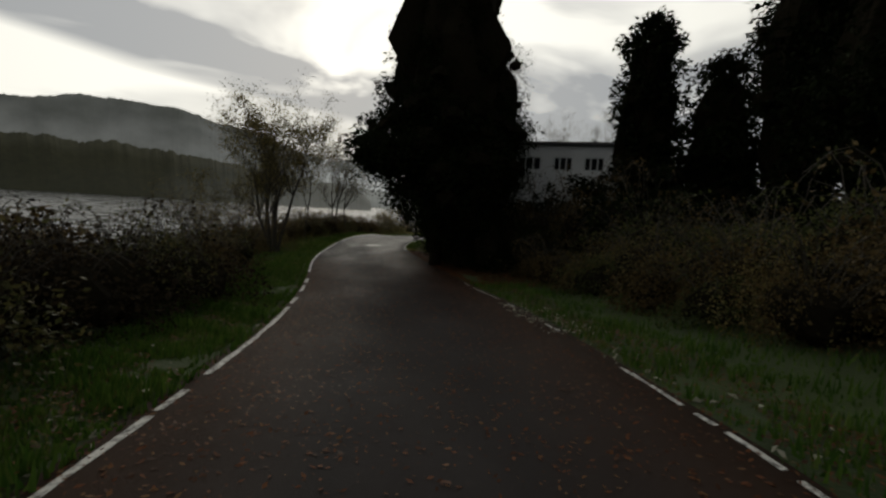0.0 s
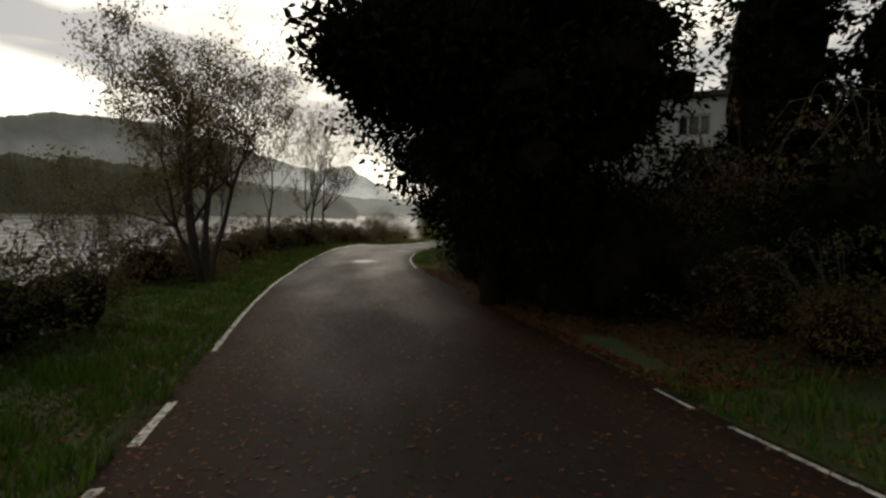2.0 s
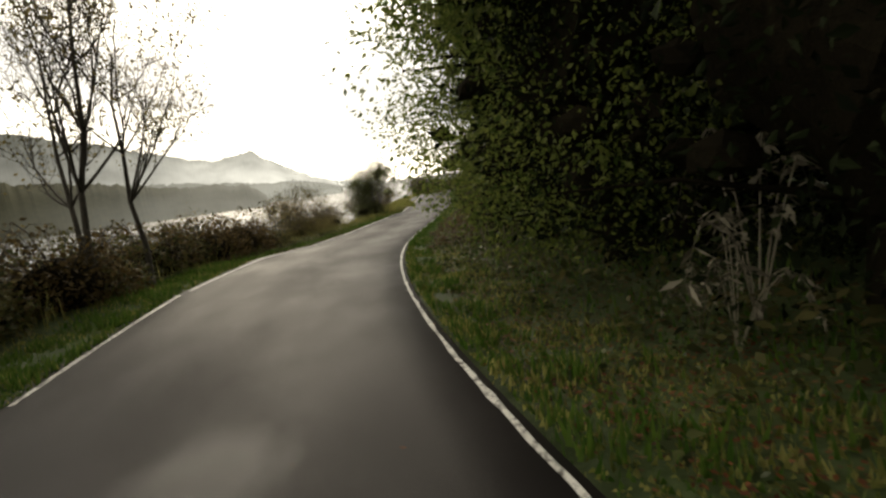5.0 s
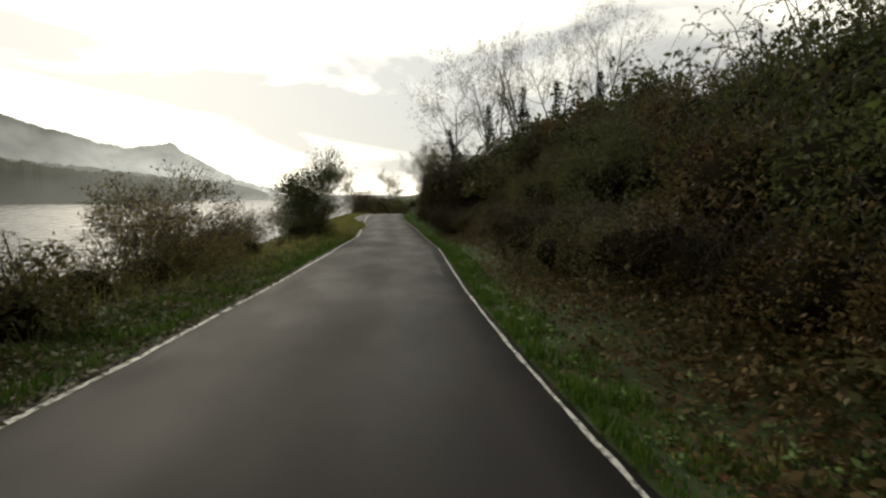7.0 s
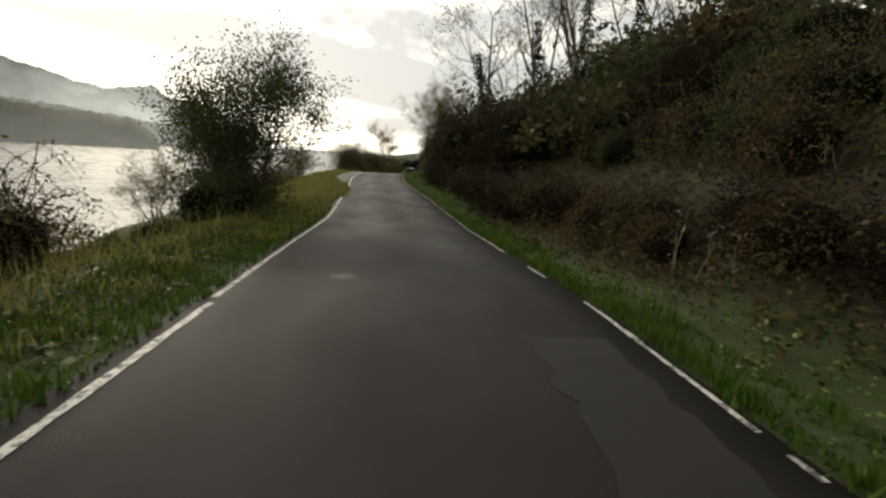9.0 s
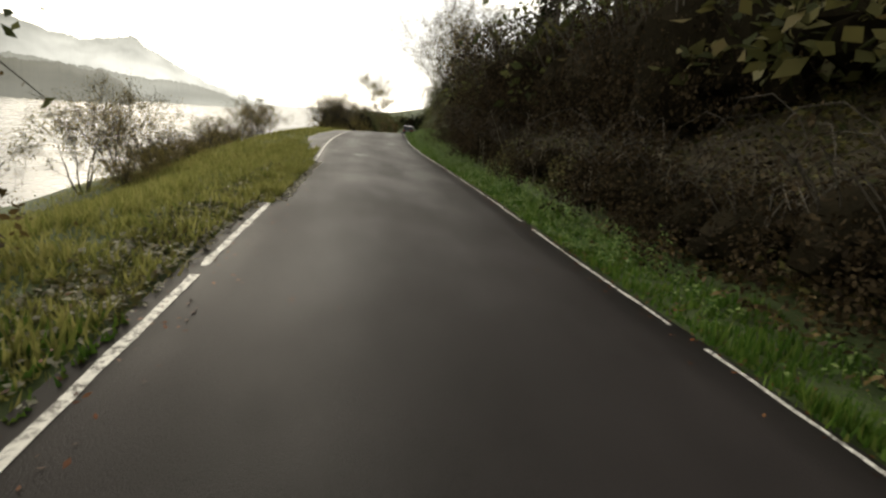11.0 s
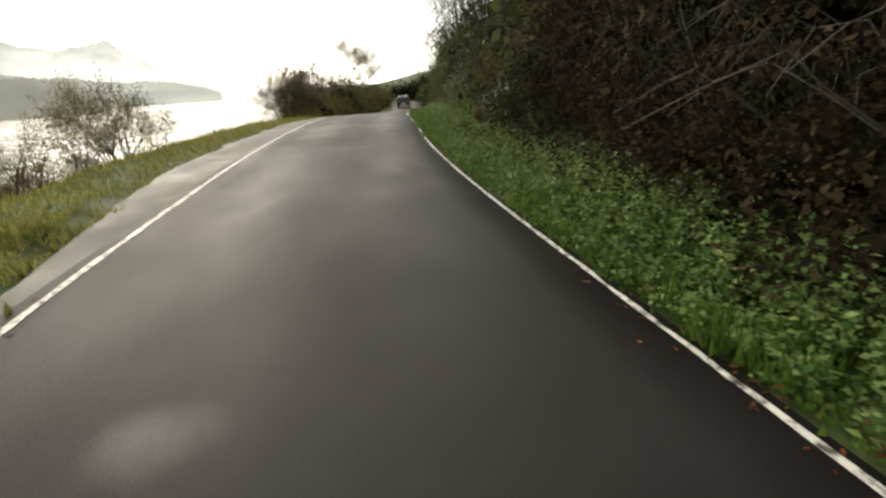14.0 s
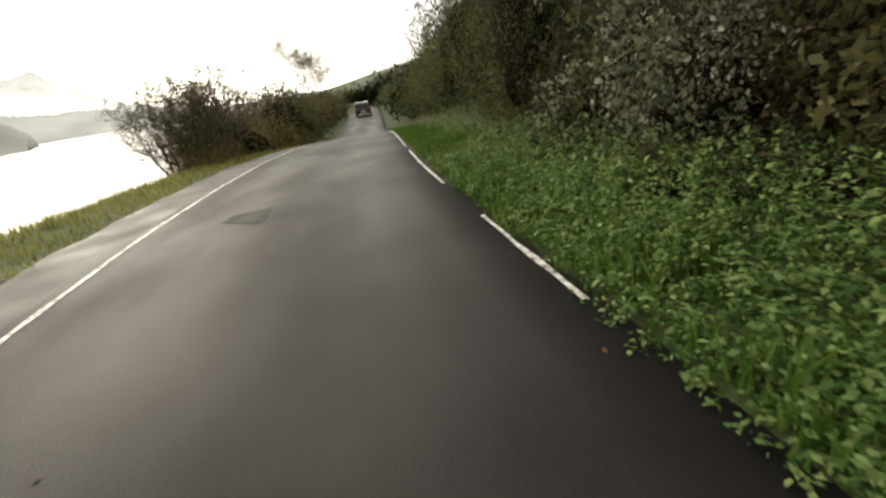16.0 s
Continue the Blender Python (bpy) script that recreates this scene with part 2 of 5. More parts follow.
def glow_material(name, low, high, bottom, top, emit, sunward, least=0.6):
    """Far hillside behind everything; emission paints its mist, stronger towards water and bright cloud."""
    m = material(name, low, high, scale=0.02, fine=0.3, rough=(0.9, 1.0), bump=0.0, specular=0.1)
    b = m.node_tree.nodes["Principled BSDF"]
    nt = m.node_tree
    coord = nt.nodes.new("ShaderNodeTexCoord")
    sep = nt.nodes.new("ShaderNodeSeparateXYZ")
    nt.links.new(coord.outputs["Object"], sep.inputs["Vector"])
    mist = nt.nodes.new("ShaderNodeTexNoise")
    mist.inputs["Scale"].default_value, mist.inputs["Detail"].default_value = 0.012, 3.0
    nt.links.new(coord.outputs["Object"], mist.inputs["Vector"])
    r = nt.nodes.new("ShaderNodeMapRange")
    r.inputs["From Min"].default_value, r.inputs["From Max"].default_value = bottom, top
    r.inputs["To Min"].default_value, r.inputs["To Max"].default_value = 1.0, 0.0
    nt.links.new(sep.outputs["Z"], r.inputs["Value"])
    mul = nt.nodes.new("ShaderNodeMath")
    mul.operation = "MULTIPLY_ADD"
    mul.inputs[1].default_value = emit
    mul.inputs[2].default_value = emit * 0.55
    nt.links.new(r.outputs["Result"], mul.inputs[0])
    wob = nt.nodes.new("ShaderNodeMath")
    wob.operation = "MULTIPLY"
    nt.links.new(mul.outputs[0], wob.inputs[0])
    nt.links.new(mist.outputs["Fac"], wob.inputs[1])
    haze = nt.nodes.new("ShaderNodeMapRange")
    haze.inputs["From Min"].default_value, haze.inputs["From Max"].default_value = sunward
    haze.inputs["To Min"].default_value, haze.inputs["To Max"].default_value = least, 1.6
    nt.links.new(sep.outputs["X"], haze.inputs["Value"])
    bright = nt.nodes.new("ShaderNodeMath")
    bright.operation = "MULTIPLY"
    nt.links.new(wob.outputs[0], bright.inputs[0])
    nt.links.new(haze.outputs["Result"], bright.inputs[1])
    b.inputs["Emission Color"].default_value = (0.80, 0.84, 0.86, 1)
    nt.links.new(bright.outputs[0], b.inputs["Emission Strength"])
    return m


def water_material():
    m = material("lake_water", (0.02, 0.025, 0.028), (0.03, 0.035, 0.035), scale=0.2, fine=1.4, rough=(0.22, 0.32), bump=0.05)
    m.node_tree.nodes["Principled BSDF"].inputs["IOR"].default_value = 1.33
    return m


def paint_material():
    """White road paint, worn through to the asphalt in flecks."""
    m = material("worn_white_paint", (0.62, 0.61, 0.57), (0.80, 0.79, 0.75), scale=3.0, fine=70.0, rough=(0.45, 0.7), bump=0.2)
    nt = m.node_tree
    b = nt.nodes["Principled BSDF"]
    base = b.inputs["Base Color"].links[0].from_socket
    coord = nt.nodes.new("ShaderNodeTexCoord")
    n = nt.nodes.new("ShaderNodeTexNoise")
    n.inputs["Scale"].default_value, n.inputs["Detail"].default_value, n.inputs["Roughness"].default_value = 15.0, 7.0, 0.75
    nt.links.new(coord.outputs["Object"], n.inputs["Vector"])
    cut = nt.nodes.new("ShaderNodeMapRange")
    cut.inputs["From Min"].default_value, cut.inputs["From Max"].default_value = 0.47, 0.60
    nt.links.new(n.outputs["Fac"], cut.inputs["Value"])
    mx = nt.nodes.new("ShaderNodeMix")
    mx.data_type = "RGBA"
    mx.inputs["B"].default_value = (0.06, 0.055, 0.05, 1)
    nt.links.new(cut.outputs["Result"], mx.inputs["Factor"])
    nt.links.new(base, mx.inputs["A"])
    nt.links.new(mx.outputs["Result"], b.inputs["Base Color"])
    return m


ASPHALT = asphalt_material()
PATCH = material("repair_asphalt", (0.011, 0.0105, 0.010), (0.026, 0.024, 0.023), scale=2.0, fine=150.0, rough=(0.55, 0.8), bump=0.3, specular=0.13)
WORN = material("pale_worn_asphalt", (0.018, 0.0168, 0.016), (0.041, 0.0375, 0.036), scale=1.5, fine=140.0, rough=(0.45, 0.7), bump=0.3, specular=0.2)
GRIT = material("gritty_shoulder", (0.030, 0.028, 0.026), (0.080, 0.075, 0.068), scale=1.2, fine=90.0, rough=(0.5, 0.8), bump=0.5)
PAINT = paint_material()
SOIL = material("grassy_soil", (0.022, 0.042, 0.010), (0.056, 0.084, 0.021), scale=0.9, fine=22.0, rough=(0.8, 1.0), bump=0.7,
                third=(0.06, 0.045, 0.025))
GRASS = material("verge_grass", (0.040, 0.100, 0.014), (0.110, 0.185, 0.032), scale=0.5, fine=5.0, rough=(0.5, 0.7), specular=0.18, bump=0.0, island=0.55,
                 translucent=0.35, third=(0.15, 0.14, 0.05))
DRYGRASS = material("pale_bank_grass", (0.13, 0.15, 0.038), (0.33, 0.315, 0.11), scale=0.4, fine=5.0, rough=(0.6, 0.8), specular=0.18, bump=0.0, island=0.5,
                    translucent=0.5, third=(0.25, 0.205, 0.10))
NETTLE = material("nettle_leaf", (0.060, 0.130, 0.034), (0.215, 0.300, 0.100), scale=0.8, fine=8.0, rough=(0.4, 0.6), specular=0.18, bump=0.0, island=0.6,
                  translucent=0.3, third=(0.23, 0.29, 0.12))
BRAMBLE = material("bramble_leaf", (0.042, 0.050, 0.018), (0.130, 0.120, 0.045), scale=0.9, fine=7.0, rough=(0.4, 0.65), specular=0.18, bump=0.0, island=0.6,
                   translucent=0.35, third=(0.12, 0.084, 0.036))
RUSSET = material("russet_leaf", (0.052, 0.038, 0.015), (0.145, 0.098, 0.038), scale=0.9, fine=7.0, rough=(0.5, 0.7), specular=0.18, bump=0.0, island=0.6,
                  translucent=0.25, third=(0.13, 0.10, 0.035))
HEDGE = material("hedge_leaf", (0.036, 0.050, 0.017), (0.120, 0.128, 0.046), scale=0.7, fine=8.0, rough=(0.45, 0.65), specular=0.18, bump=0.0, island=0.6,
                 translucent=0.42)
# Leaf colour pushed near black to carry the deep shade under the canopy
EVERGREEN = material("shade_dark_evergreen", (0.006, 0.009, 0.004), (0.015, 0.021, 0.008), scale=1.0, fine=9.0, rough=(0.75, 0.95), specular=0.04, bump=0.0, island=0.5,
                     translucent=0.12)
# Lighter copy for laurel crowns in the light; EVERGREEN colours the shaded ones
LAUREL = material("lit_laurel_leaf", (0.060, 0.098, 0.020), (0.200, 0.235, 0.060), scale=0.9, fine=8.0, rough=(0.4, 0.6), specular=0.18, bump=0.0, island=0.6,
                  translucent=0.5)
OLIVE = material("olive_leaf", (0.026, 0.040, 0.012), (0.085, 0.098, 0.030), scale=0.8, fine=8.0, rough=(0.4, 0.6), specular=0.18, bump=0.0, island=0.6,
                 translucent=0.3)
AUTUMN = material("thin_autumn_leaf", (0.085, 0.080, 0.030), (0.24, 0.190, 0.075), scale=0.8, fine=8.0, rough=(0.5, 0.7), specular=0.18, bump=0.0, island=0.65,
                  translucent=0.35)
# Twig brown darkened in the colour itself to stand in for hedge shade
GLOOM = material("shaded_twig_brown", (0.016, 0.012, 0.008), (0.055, 0.040, 0.022), scale=0.9, fine=8.0, rough=(0.8, 1.0), specular=0.08, bump=0.0, island=0.6,
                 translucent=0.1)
GREYLEAF = material("grey_green_leaf", (0.070, 0.080, 0.045), (0.21, 0.22, 0.14), scale=0.9, fine=8.0, rough=(0.6, 0.8), specular=0.15, bump=0.0, island=0.6,
                    translucent=0.3)
SEEDHEAD = material("pale_seedheads", (0.22, 0.21, 0.16), (0.52, 0.50, 0.41), scale=2.0, fine=12.0, rough=(0.8, 1.0), specular=0.18, bump=0.0, island=0.5,
                    translucent=0.3)
STALK = material("dead_stem", (0.10, 0.09, 0.065), (0.26, 0.235, 0.18), scale=3.0, fine=12.0, rough=(0.8, 1.0), specular=0.15, bump=0.0, island=0.5)
LITTER = material("fallen_leaf", (0.052, 0.018, 0.007), (0.15, 0.050, 0.017), scale=1.0, fine=10.0, rough=(0.5, 0.8), specular=0.18, bump=0.0, island=0.7,
                  third=(0.17, 0.10, 0.045))
BARK = material("grey_bark", (0.030, 0.026, 0.020), (0.085, 0.075, 0.060), scale=5.0, fine=40.0, rough=(0.8, 1.0), bump=0.6)
# Near-black colour that paints inner shade on bush cores, canes and evergreen wood
SHADE_TWIG = material("twiggy_shade", (0.010, 0.009, 0.006), (0.022, 0.018, 0.011), scale=9.0, fine=45.0, rough=(0.95, 1.0), bump=0.8, specular=0.02)
WATER = water_material()


def earthy_slopes():
    """Steep ground is brown with dead leaves and earth instead of grass."""
    nt = SOIL.node_tree
    b = nt.nodes["Principled BSDF"]
    geo = nt.nodes.new("ShaderNodeNewGeometry")
    up = nt.nodes.new("ShaderNodeSeparateXYZ")
    nt.links.new(geo.outputs["True Normal"], up.inputs["Vector"])
    steep = nt.nodes.new("ShaderNodeMapRange")
    steep.inputs["From Min"].default_value, steep.inputs["From Max"].default_value = 0.88, 0.95
    steep.inputs["To Min"].default_value, steep.inputs["To Max"].default_value = 0.92, 0.0
    nt.links.new(up.outputs["Z"], steep.inputs["Value"])
    mix = nt.nodes.new("ShaderNodeMix")
    mix.data_type = "RGBA"
    mix.inputs["B"].default_value = (0.046, 0.034, 0.019, 1)
    nt.links.new(b.inputs["Base Color"].links[0].from_socket, mix.inputs["A"])
    nt.links.new(steep.outputs["Result"], mix.inputs["Factor"])
    nt.links.new(mix.outputs["Result"], b.inputs["Base Color"])


earthy_slopes()


# ---- the line of the road ----
STEP = 2.0
BEND = [
    -0.0272, -0.0184, -0.0096, -0.0007, 0.0081, 0.0162, 0.0219, 0.0232, 0.018, 0.0084, -0.0039, -0.0154, -0.023,
    -0.0246, -0.0214, -0.0198, -0.021, -0.0231, -0.0247, -0.0248, -0.022, -0.0162, -0.0093, -0.0037, -0.0011, -0.0006,
    0.0005, 0.0009, 0.0001, -0.0001, 0.0031, 0.008, 0.0106, 0.0078, 0.0013, -0.002, 0.0007, 0.0055, 0.0067,
    0.0025, -0.0039, -0.0091, -0.0111, -0.0103, -0.0063, -0.0017, -0.0019, -0.006, -0.01, -0.0116, -0.0053, -0.0035,
]
RISE = [
    0.15, 0.0, -0.15, -0.39, -0.6, -0.75, -0.9, -1.01, -1.06, -1.09, -1.21, -1.44, -1.6,
    -1.69, -1.77, -1.94, -2.13, -2.14, -2.16, -2.21, -2.21, -2.19, -2.16, -2.1, -2.15, -2.26,
    -2.43, -2.68, -3.0, -3.34, -3.68, -4.04, -4.4,
]
CAMBER = [
    0.031, 0.048, 0.078, 0.06, 0.025, 0.052, 0.093, 0.081, 0.017, -0.035, -0.042, -0.002, -0.003,
    0.005, 0.02, -0.024, -0.048, -0.065, -0.04, -0.025, -0.008, -0.007, -0.014, 0.013, 0.006, 0.008,
    0.001, 0.003, 0.002, -0.001, -0.004, -0.008, -0.018,
]


def lay_line():
    """Centre line every half metre from 44 m behind the start to far past the last bend."""
    bend = np.interp(np.arange(len(BEND) * 4) / 4, np.arange(len(BEND)), BEND)
    bend = np.concatenate([bend, np.zeros(240)])
    head = np.concatenate([[0.0], np.cumsum(bend) * STEP / 4])
    mid = (head[1:] + head[:-1]) / 2
    x = np.concatenate([[0.0], np.cumsum(-np.sin(mid)) * STEP / 4])
    y = -4.0 + np.concatenate([[0.0], np.cumsum(np.cos(mid)) * STEP / 4])
    s = -4.0 + np.arange(len(x)) * 0.5
    back = np.arange(80, 0, -1) * 0.5
    return (np.concatenate([-4.0 - back, s]), np.concatenate([0 * back, x]), np.concatenate([-4.0 - back, y]),
            np.concatenate([0 * back, head]))


LS, LX, LY, LH = lay_line()
HALF = 1.75


def road_z(s):
    return np.interp(s, -4 + 4 * np.arange(len(RISE)), RISE)


def camber(s):
    return np.interp(s, -4 + 4 * np.arange(len(CAMBER)), CAMBER)


def on_road(s, off):
    h = np.interp(s, LS, LH)
    return np.interp(s, LS, LX) + off * np.cos(h), np.interp(s, LS, LY) + off * np.sin(h)


def nearest(x, y):
    """Distance along the road and to its side (right is positive) of points."""
    x, y = np.atleast_1d(x).astype(float), np.atleast_1d(y).astype(float)
    s, off = np.empty(len(x)), np.empty(len(x))
    for i in range(0, len(x), 4000):
        a, b = x[i:i + 4000, None] - LX[None], y[i:i + 4000, None] - LY[None]
        j = np.argmin(a * a + b * b, 1)
        r = np.arange(len(j))
        a, b = a[r, j], b[r, j]
        s[i:i + 4000] = LS[j] - a * np.sin(LH[j]) + b * np.cos(LH[j])
        off[i:i + 4000] = np.copysign(np.hypot(a, b), a * np.cos(LH[j]) + b * np.sin(LH[j]))
    return s, off


LAKE = -5.8


def ease(t):
    t = np.clip(t, 0, 1)
    return t * t * (3 - 2 * t)


def wobble(x, y, size, seed):
    """Smooth uneven height from a few crossed waves."""
    a = np.sin(x / size + seed) * np.cos(y / size * 1.3 + seed * 2.1)
    b = np.sin((x * 0.6 + y * 0.8) / size * 2.3 + seed * 3.7)
    return 0.6 * a + 0.4 * b


def ground_at(s, off, x, y):
    base = road_z(s) + camber(s) * np.clip(off, -2.4, 2.4)
    # land side
    steep = np.interp(s, [-20, 8, 18, 34, 42, 60, 70, 95, 110, 140], [0.10, 0.12, 0.10, 0.14, 0.55, 0.70, 0.60, 0.42, 0.5, 0.5])
    top = np.interp(s, [-20, 8, 20, 34, 44, 60, 72, 92, 105, 140], [1.2, 1.2, 1.2, 2.0, 5.0, 5.6, 5.6, 5.6, 8.0, 8.5])
    right = np.minimum(np.maximum(off - 3.0, 0) * steep, top) * ease((off - 2.4) / 3)
    right = right + np.maximum(off - 40, 0) * 0.012
    # water side
    flat = np.interp(s, [-20, 16, 26, 34, 60, 70, 76, 100, 140], [9, 5.6, 4.5, 4.0, 3.4, 3.2, 4.4, 4.6, 5.0])
    slope = np.interp(s, [-20, 8, 18, 34, 60, 100], [0.22, 0.25, 0.42, 0.38, 0.34, 0.34])
    left = -np.maximum(-off - flat, 0) * slope
    z = base + np.where(off > 0, right, left) - 0.05 * (np.abs(off) > 2.0)
    z = np.where(off < 0, np.maximum(z, -9.0), z)
    rough = 0.05 + 0.10 * ease((np.abs(off) - 3) / 5)
    z = z + np.where(np.abs(off) > 2.1, rough * wobble(x, y, 1.3, 2.0), 0)
    z = np.where((off < 0) & (off > -1.9 - 1.1 * np.clip((s - 73) / 8, 0, 1)) & (s > 73) & (s < 113), base - 0.10, z)
    return np.where((off > -1.95) & (off < 1.85), base - 0.09, z)


def ground_z(x, y):
    s, off = nearest(x, y)
    return ground_at(s, off, np.atleast_1d(x), np.atleast_1d(y))


def site(s, off):
    """A place on the ground beside the road."""
    x, y = on_road(s, off)
    return Vector((float(x), float(y), float(ground_z(x, y)[0])))


# ---- mesh helpers ----
def mesh_of(name, verts, faces, mat, smooth=False):
    """verts: n x 3 array; faces: an m x 3 or m x 4 array, or a list of loops."""
    me = bpy.data.meshes.new(name)
    verts = np.asarray(verts, dtype=np.float32)
    if isinstance(faces, np.ndarray):
        m, k = faces.shape
        me.vertices.add(len(verts))
        me.vertices.foreach_set("co", verts.ravel())
        me.loops.add(m * k)
        me.loops.foreach_set("vertex_index", faces.astype(np.int32).ravel())
        me.polygons.add(m)
        me.polygons.foreach_set("loop_start", np.arange(0, m * k, k, dtype=np.int32))
        me.update(calc_edges=True)
    else:
        me.from_pydata([tuple(v) for v in verts.tolist()], [], faces)
        me.update()
    me.materials.append(mat)
    if smooth:
        me.polygons.foreach_set("use_smooth", np.ones(len(me.polygons), dtype=bool))
    return me


def part(name, data, parent, label=""):
    ob = new(name, data)
    ob.parent = parent
    if label:
        tagged(ob, label)
    return ob


def box_bm(bm, centre, size, turn=0.0, bevel=0.0):
    made = bmesh.ops.create_cube(bm, size=1.0)
    vs = made["verts"]
    bmesh.ops.scale(bm, vec=size, verts=vs)
    if bevel:
        es = list({e for v in vs for e in v.link_edges})
        got = bmesh.ops.bevel(bm, geom=es, offset=bevel, segments=2, affect="EDGES", profile=0.5)
        vs = list({v for f in got["faces"] for v in f.verts} | {v for v in vs if v.is_valid})
    bmesh.ops.rotate(bm, cent=(0, 0, 0), matrix=Matrix.Rotation(turn, 3, "Z"), verts=vs)
    bmesh.ops.translate(bm, vec=centre, verts=vs)
    return vs


def bm_mesh(name, bm, mat, smooth=False):
    me = bpy.data.meshes.new(name)
    bm.to_mesh(me)
    bm.free()
    me.materials.append(mat)
    if smooth:
        me.polygons.foreach_set("use_smooth", np.ones(len(me.polygons), dtype=bool))
    return me


def strip(name, s0, s1, o0, o1, mat, lift=0.0, step=0.5, ragged=0.0, thick=0.0, seed=1, taper=0.0):
    """A band that follows the road between two distances and two offsets."""
    n = max(2, int(round((s1 - s0) / step)) + 1)
    s = np.linspace(s0, s1, n)
    rng = np.random.default_rng(seed)
    cols = 2 if abs(o1 - o0) < 0.6 else 9
    v, lane = [], []
    for j in range(cols):
        f = j / (cols - 1)
        open_up = np.clip((s - s0) / taper, 0.02, 1) if taper else 1.0
        off = o1 + (o0 - o1) * (1 - f) * open_up + (ragged * rng.normal(size=n) if j in (0, cols - 1) else 0)
        x, y = on_road(s, off)
        crown = 0.02 * (1 - np.minimum(1, (off / HALF) ** 2))
        z = road_z(s) + camber(s) * off + lift + crown
        v.append(np.stack([x, y, z], 1))
        lane.append(np.stack([off + 0 * s, s], 1))
    grid = np.stack(v, 1)
    verts = grid.reshape(-1, 3)
    lane = np.stack(lane, 1).reshape(-1, 2)
    i, j = np.meshgrid(np.arange(n - 1), np.arange(cols - 1), indexing="ij")
    a = (i * cols + j).ravel()
    faces = np.stack([a, a + 1, a + cols + 1, a + cols], 1)
    if thick:
        low = verts - np.array([0, 0, thick])
        m = len(verts)
        left, right = np.arange(n) * cols, np.arange(n) * cols + cols - 1
        sides = [np.stack([left[:-1], left[1:], left[1:] + m, left[:-1] + m], 1),
                 np.stack([right[1:], right[:-1], right[:-1] + m, right[1:] + m], 1)]
        verts, faces = np.concatenate([verts, low]), np.concatenate([faces, *sides])
        lane = np.concatenate([lane, lane])
    me = mesh_of(name, verts, faces, mat, smooth=True)
    me.uv_layers.new(name="lane").data.foreach_set("uv", lane[faces.ravel()].astype(np.float32).ravel())
    return me


def leaf_cloud(points, size, rng, droop=0.3, narrow=0.55, spread=None, flat=0.0):
    """Folded kite-shaped leaves at points, turned at random; verts and faces."""
    n = len(points)
    d = rng.normal(size=(n, 3))
    if spread is not None:
        d = d * 0.8 + spread
    d[:, 2] = d[:, 2] * (1 - 0.7 * flat) - droop
    d /= np.linalg.norm(d, axis=1)[:, None] + 1e-9
    e = rng.normal(size=(n, 3))
    e[:, 2] += 3.0 * flat
    side = np.cross(d, e)
    side /= np.linalg.norm(side, axis=1)[:, None] + 1e-9
    up = np.cross(side, d)
    ln = size * rng.uniform(0.5, 1.5 + 0.4 * flat, n)[:, None]
    w = ln * narrow * 0.5
    base = points
    tip = points + d * ln
    l = points + d * ln * 0.45 + side * w + up * w * 0.35
    r = points + d * ln * 0.45 - side * w + up * w * 0.35
    v = np.stack([base, l, tip, r], 1).reshape(-1, 3)
    k = np.arange(n)[:, None] * 4
    return v, np.concatenate([k, k + 1, k + 2, k + 3], 1)


def tubes(lines, sides=5):
    """Tapered tubes along lines of (point, radius)."""
    vs, fs, m = [], [], 0
    for line in lines:
        pts = np.array([p for p, _ in line])
        rad = np.array([r for _, r in line])
        t = np.gradient(pts, axis=0)
        t /= np.linalg.norm(t, axis=1)[:, None] + 1e-9
        ref = np.array([0.31, 0.95, 0.05]) if abs(t[0][2]) > 0.5 else np.array([0.0, 0.0, 1.0])
        a = np.cross(t, ref)
        a /= np.linalg.norm(a, axis=1)[:, None] + 1e-9
        b = np.cross(t, a)
        k = sides if rad[0] > 0.02 else 3
        ang = np.arange(k) * 2 * np.pi / k
        ring = pts[:, None] + rad[:, None, None] * (np.cos(ang)[None, :, None] * a[:, None] + np.sin(ang)[None, :, None] * b[:, None])
        vs.append(ring.reshape(-1, 3))
        n = len(pts)
        i, j = np.meshgrid(np.arange(n - 1), np.arange(k), indexing="ij")
        q = m + i * k + j
        q2 = m + i * k + (j + 1) % k
        fs.append(np.stack([q, q2, q2 + k, q + k], -1).reshape(-1, 4))
        m += n * k
    return np.concatenate(vs), np.concatenate(fs)


def branch(rng, start, way, length, radius, level, lines, tips, lift=0.12, kids=(5, 5, 4), wander=0.16, shrink=0.55):
    n = 5 if level else 3
    p, d = np.array(start, float), np.array(way, float)
    line = [(p.copy(), radius)]
    knots = []
    for i in range(n):
        d = d + rng.normal(size=3) * wander + np.array([0, 0, lift])
        d /= np.linalg.norm(d)
        p = p + d * length / n
        r = radius * (1 - 0.75 * (i + 1) / n)
        line.append((p.copy(), max(r, 0.004)))
        knots.append((p.copy(), d.copy(), r))
    lines.append(line)
    if level <= 1:
        for q, dd, _ in knots[1:]:
            tips.append((q, dd))
    if level == 0:
        return
    for _ in range(kids[-level] if level <= len(kids) else kids[0]):
        i = rng.integers(1, n)
        q, dd, r = knots[i]
        side = rng.normal(size=3)
        side -= side.dot(dd) * dd
        side /= np.linalg.norm(side)
        w = dd * rng.uniform(0.45, 0.9) + side * rng.uniform(0.6, 1.0)
        branch(rng, q, w / np.linalg.norm(w), length * shrink * rng.uniform(0.75, 1.2), max(r * 0.6, 0.006), level - 1, lines, tips,
               lift, kids, wander, shrink)


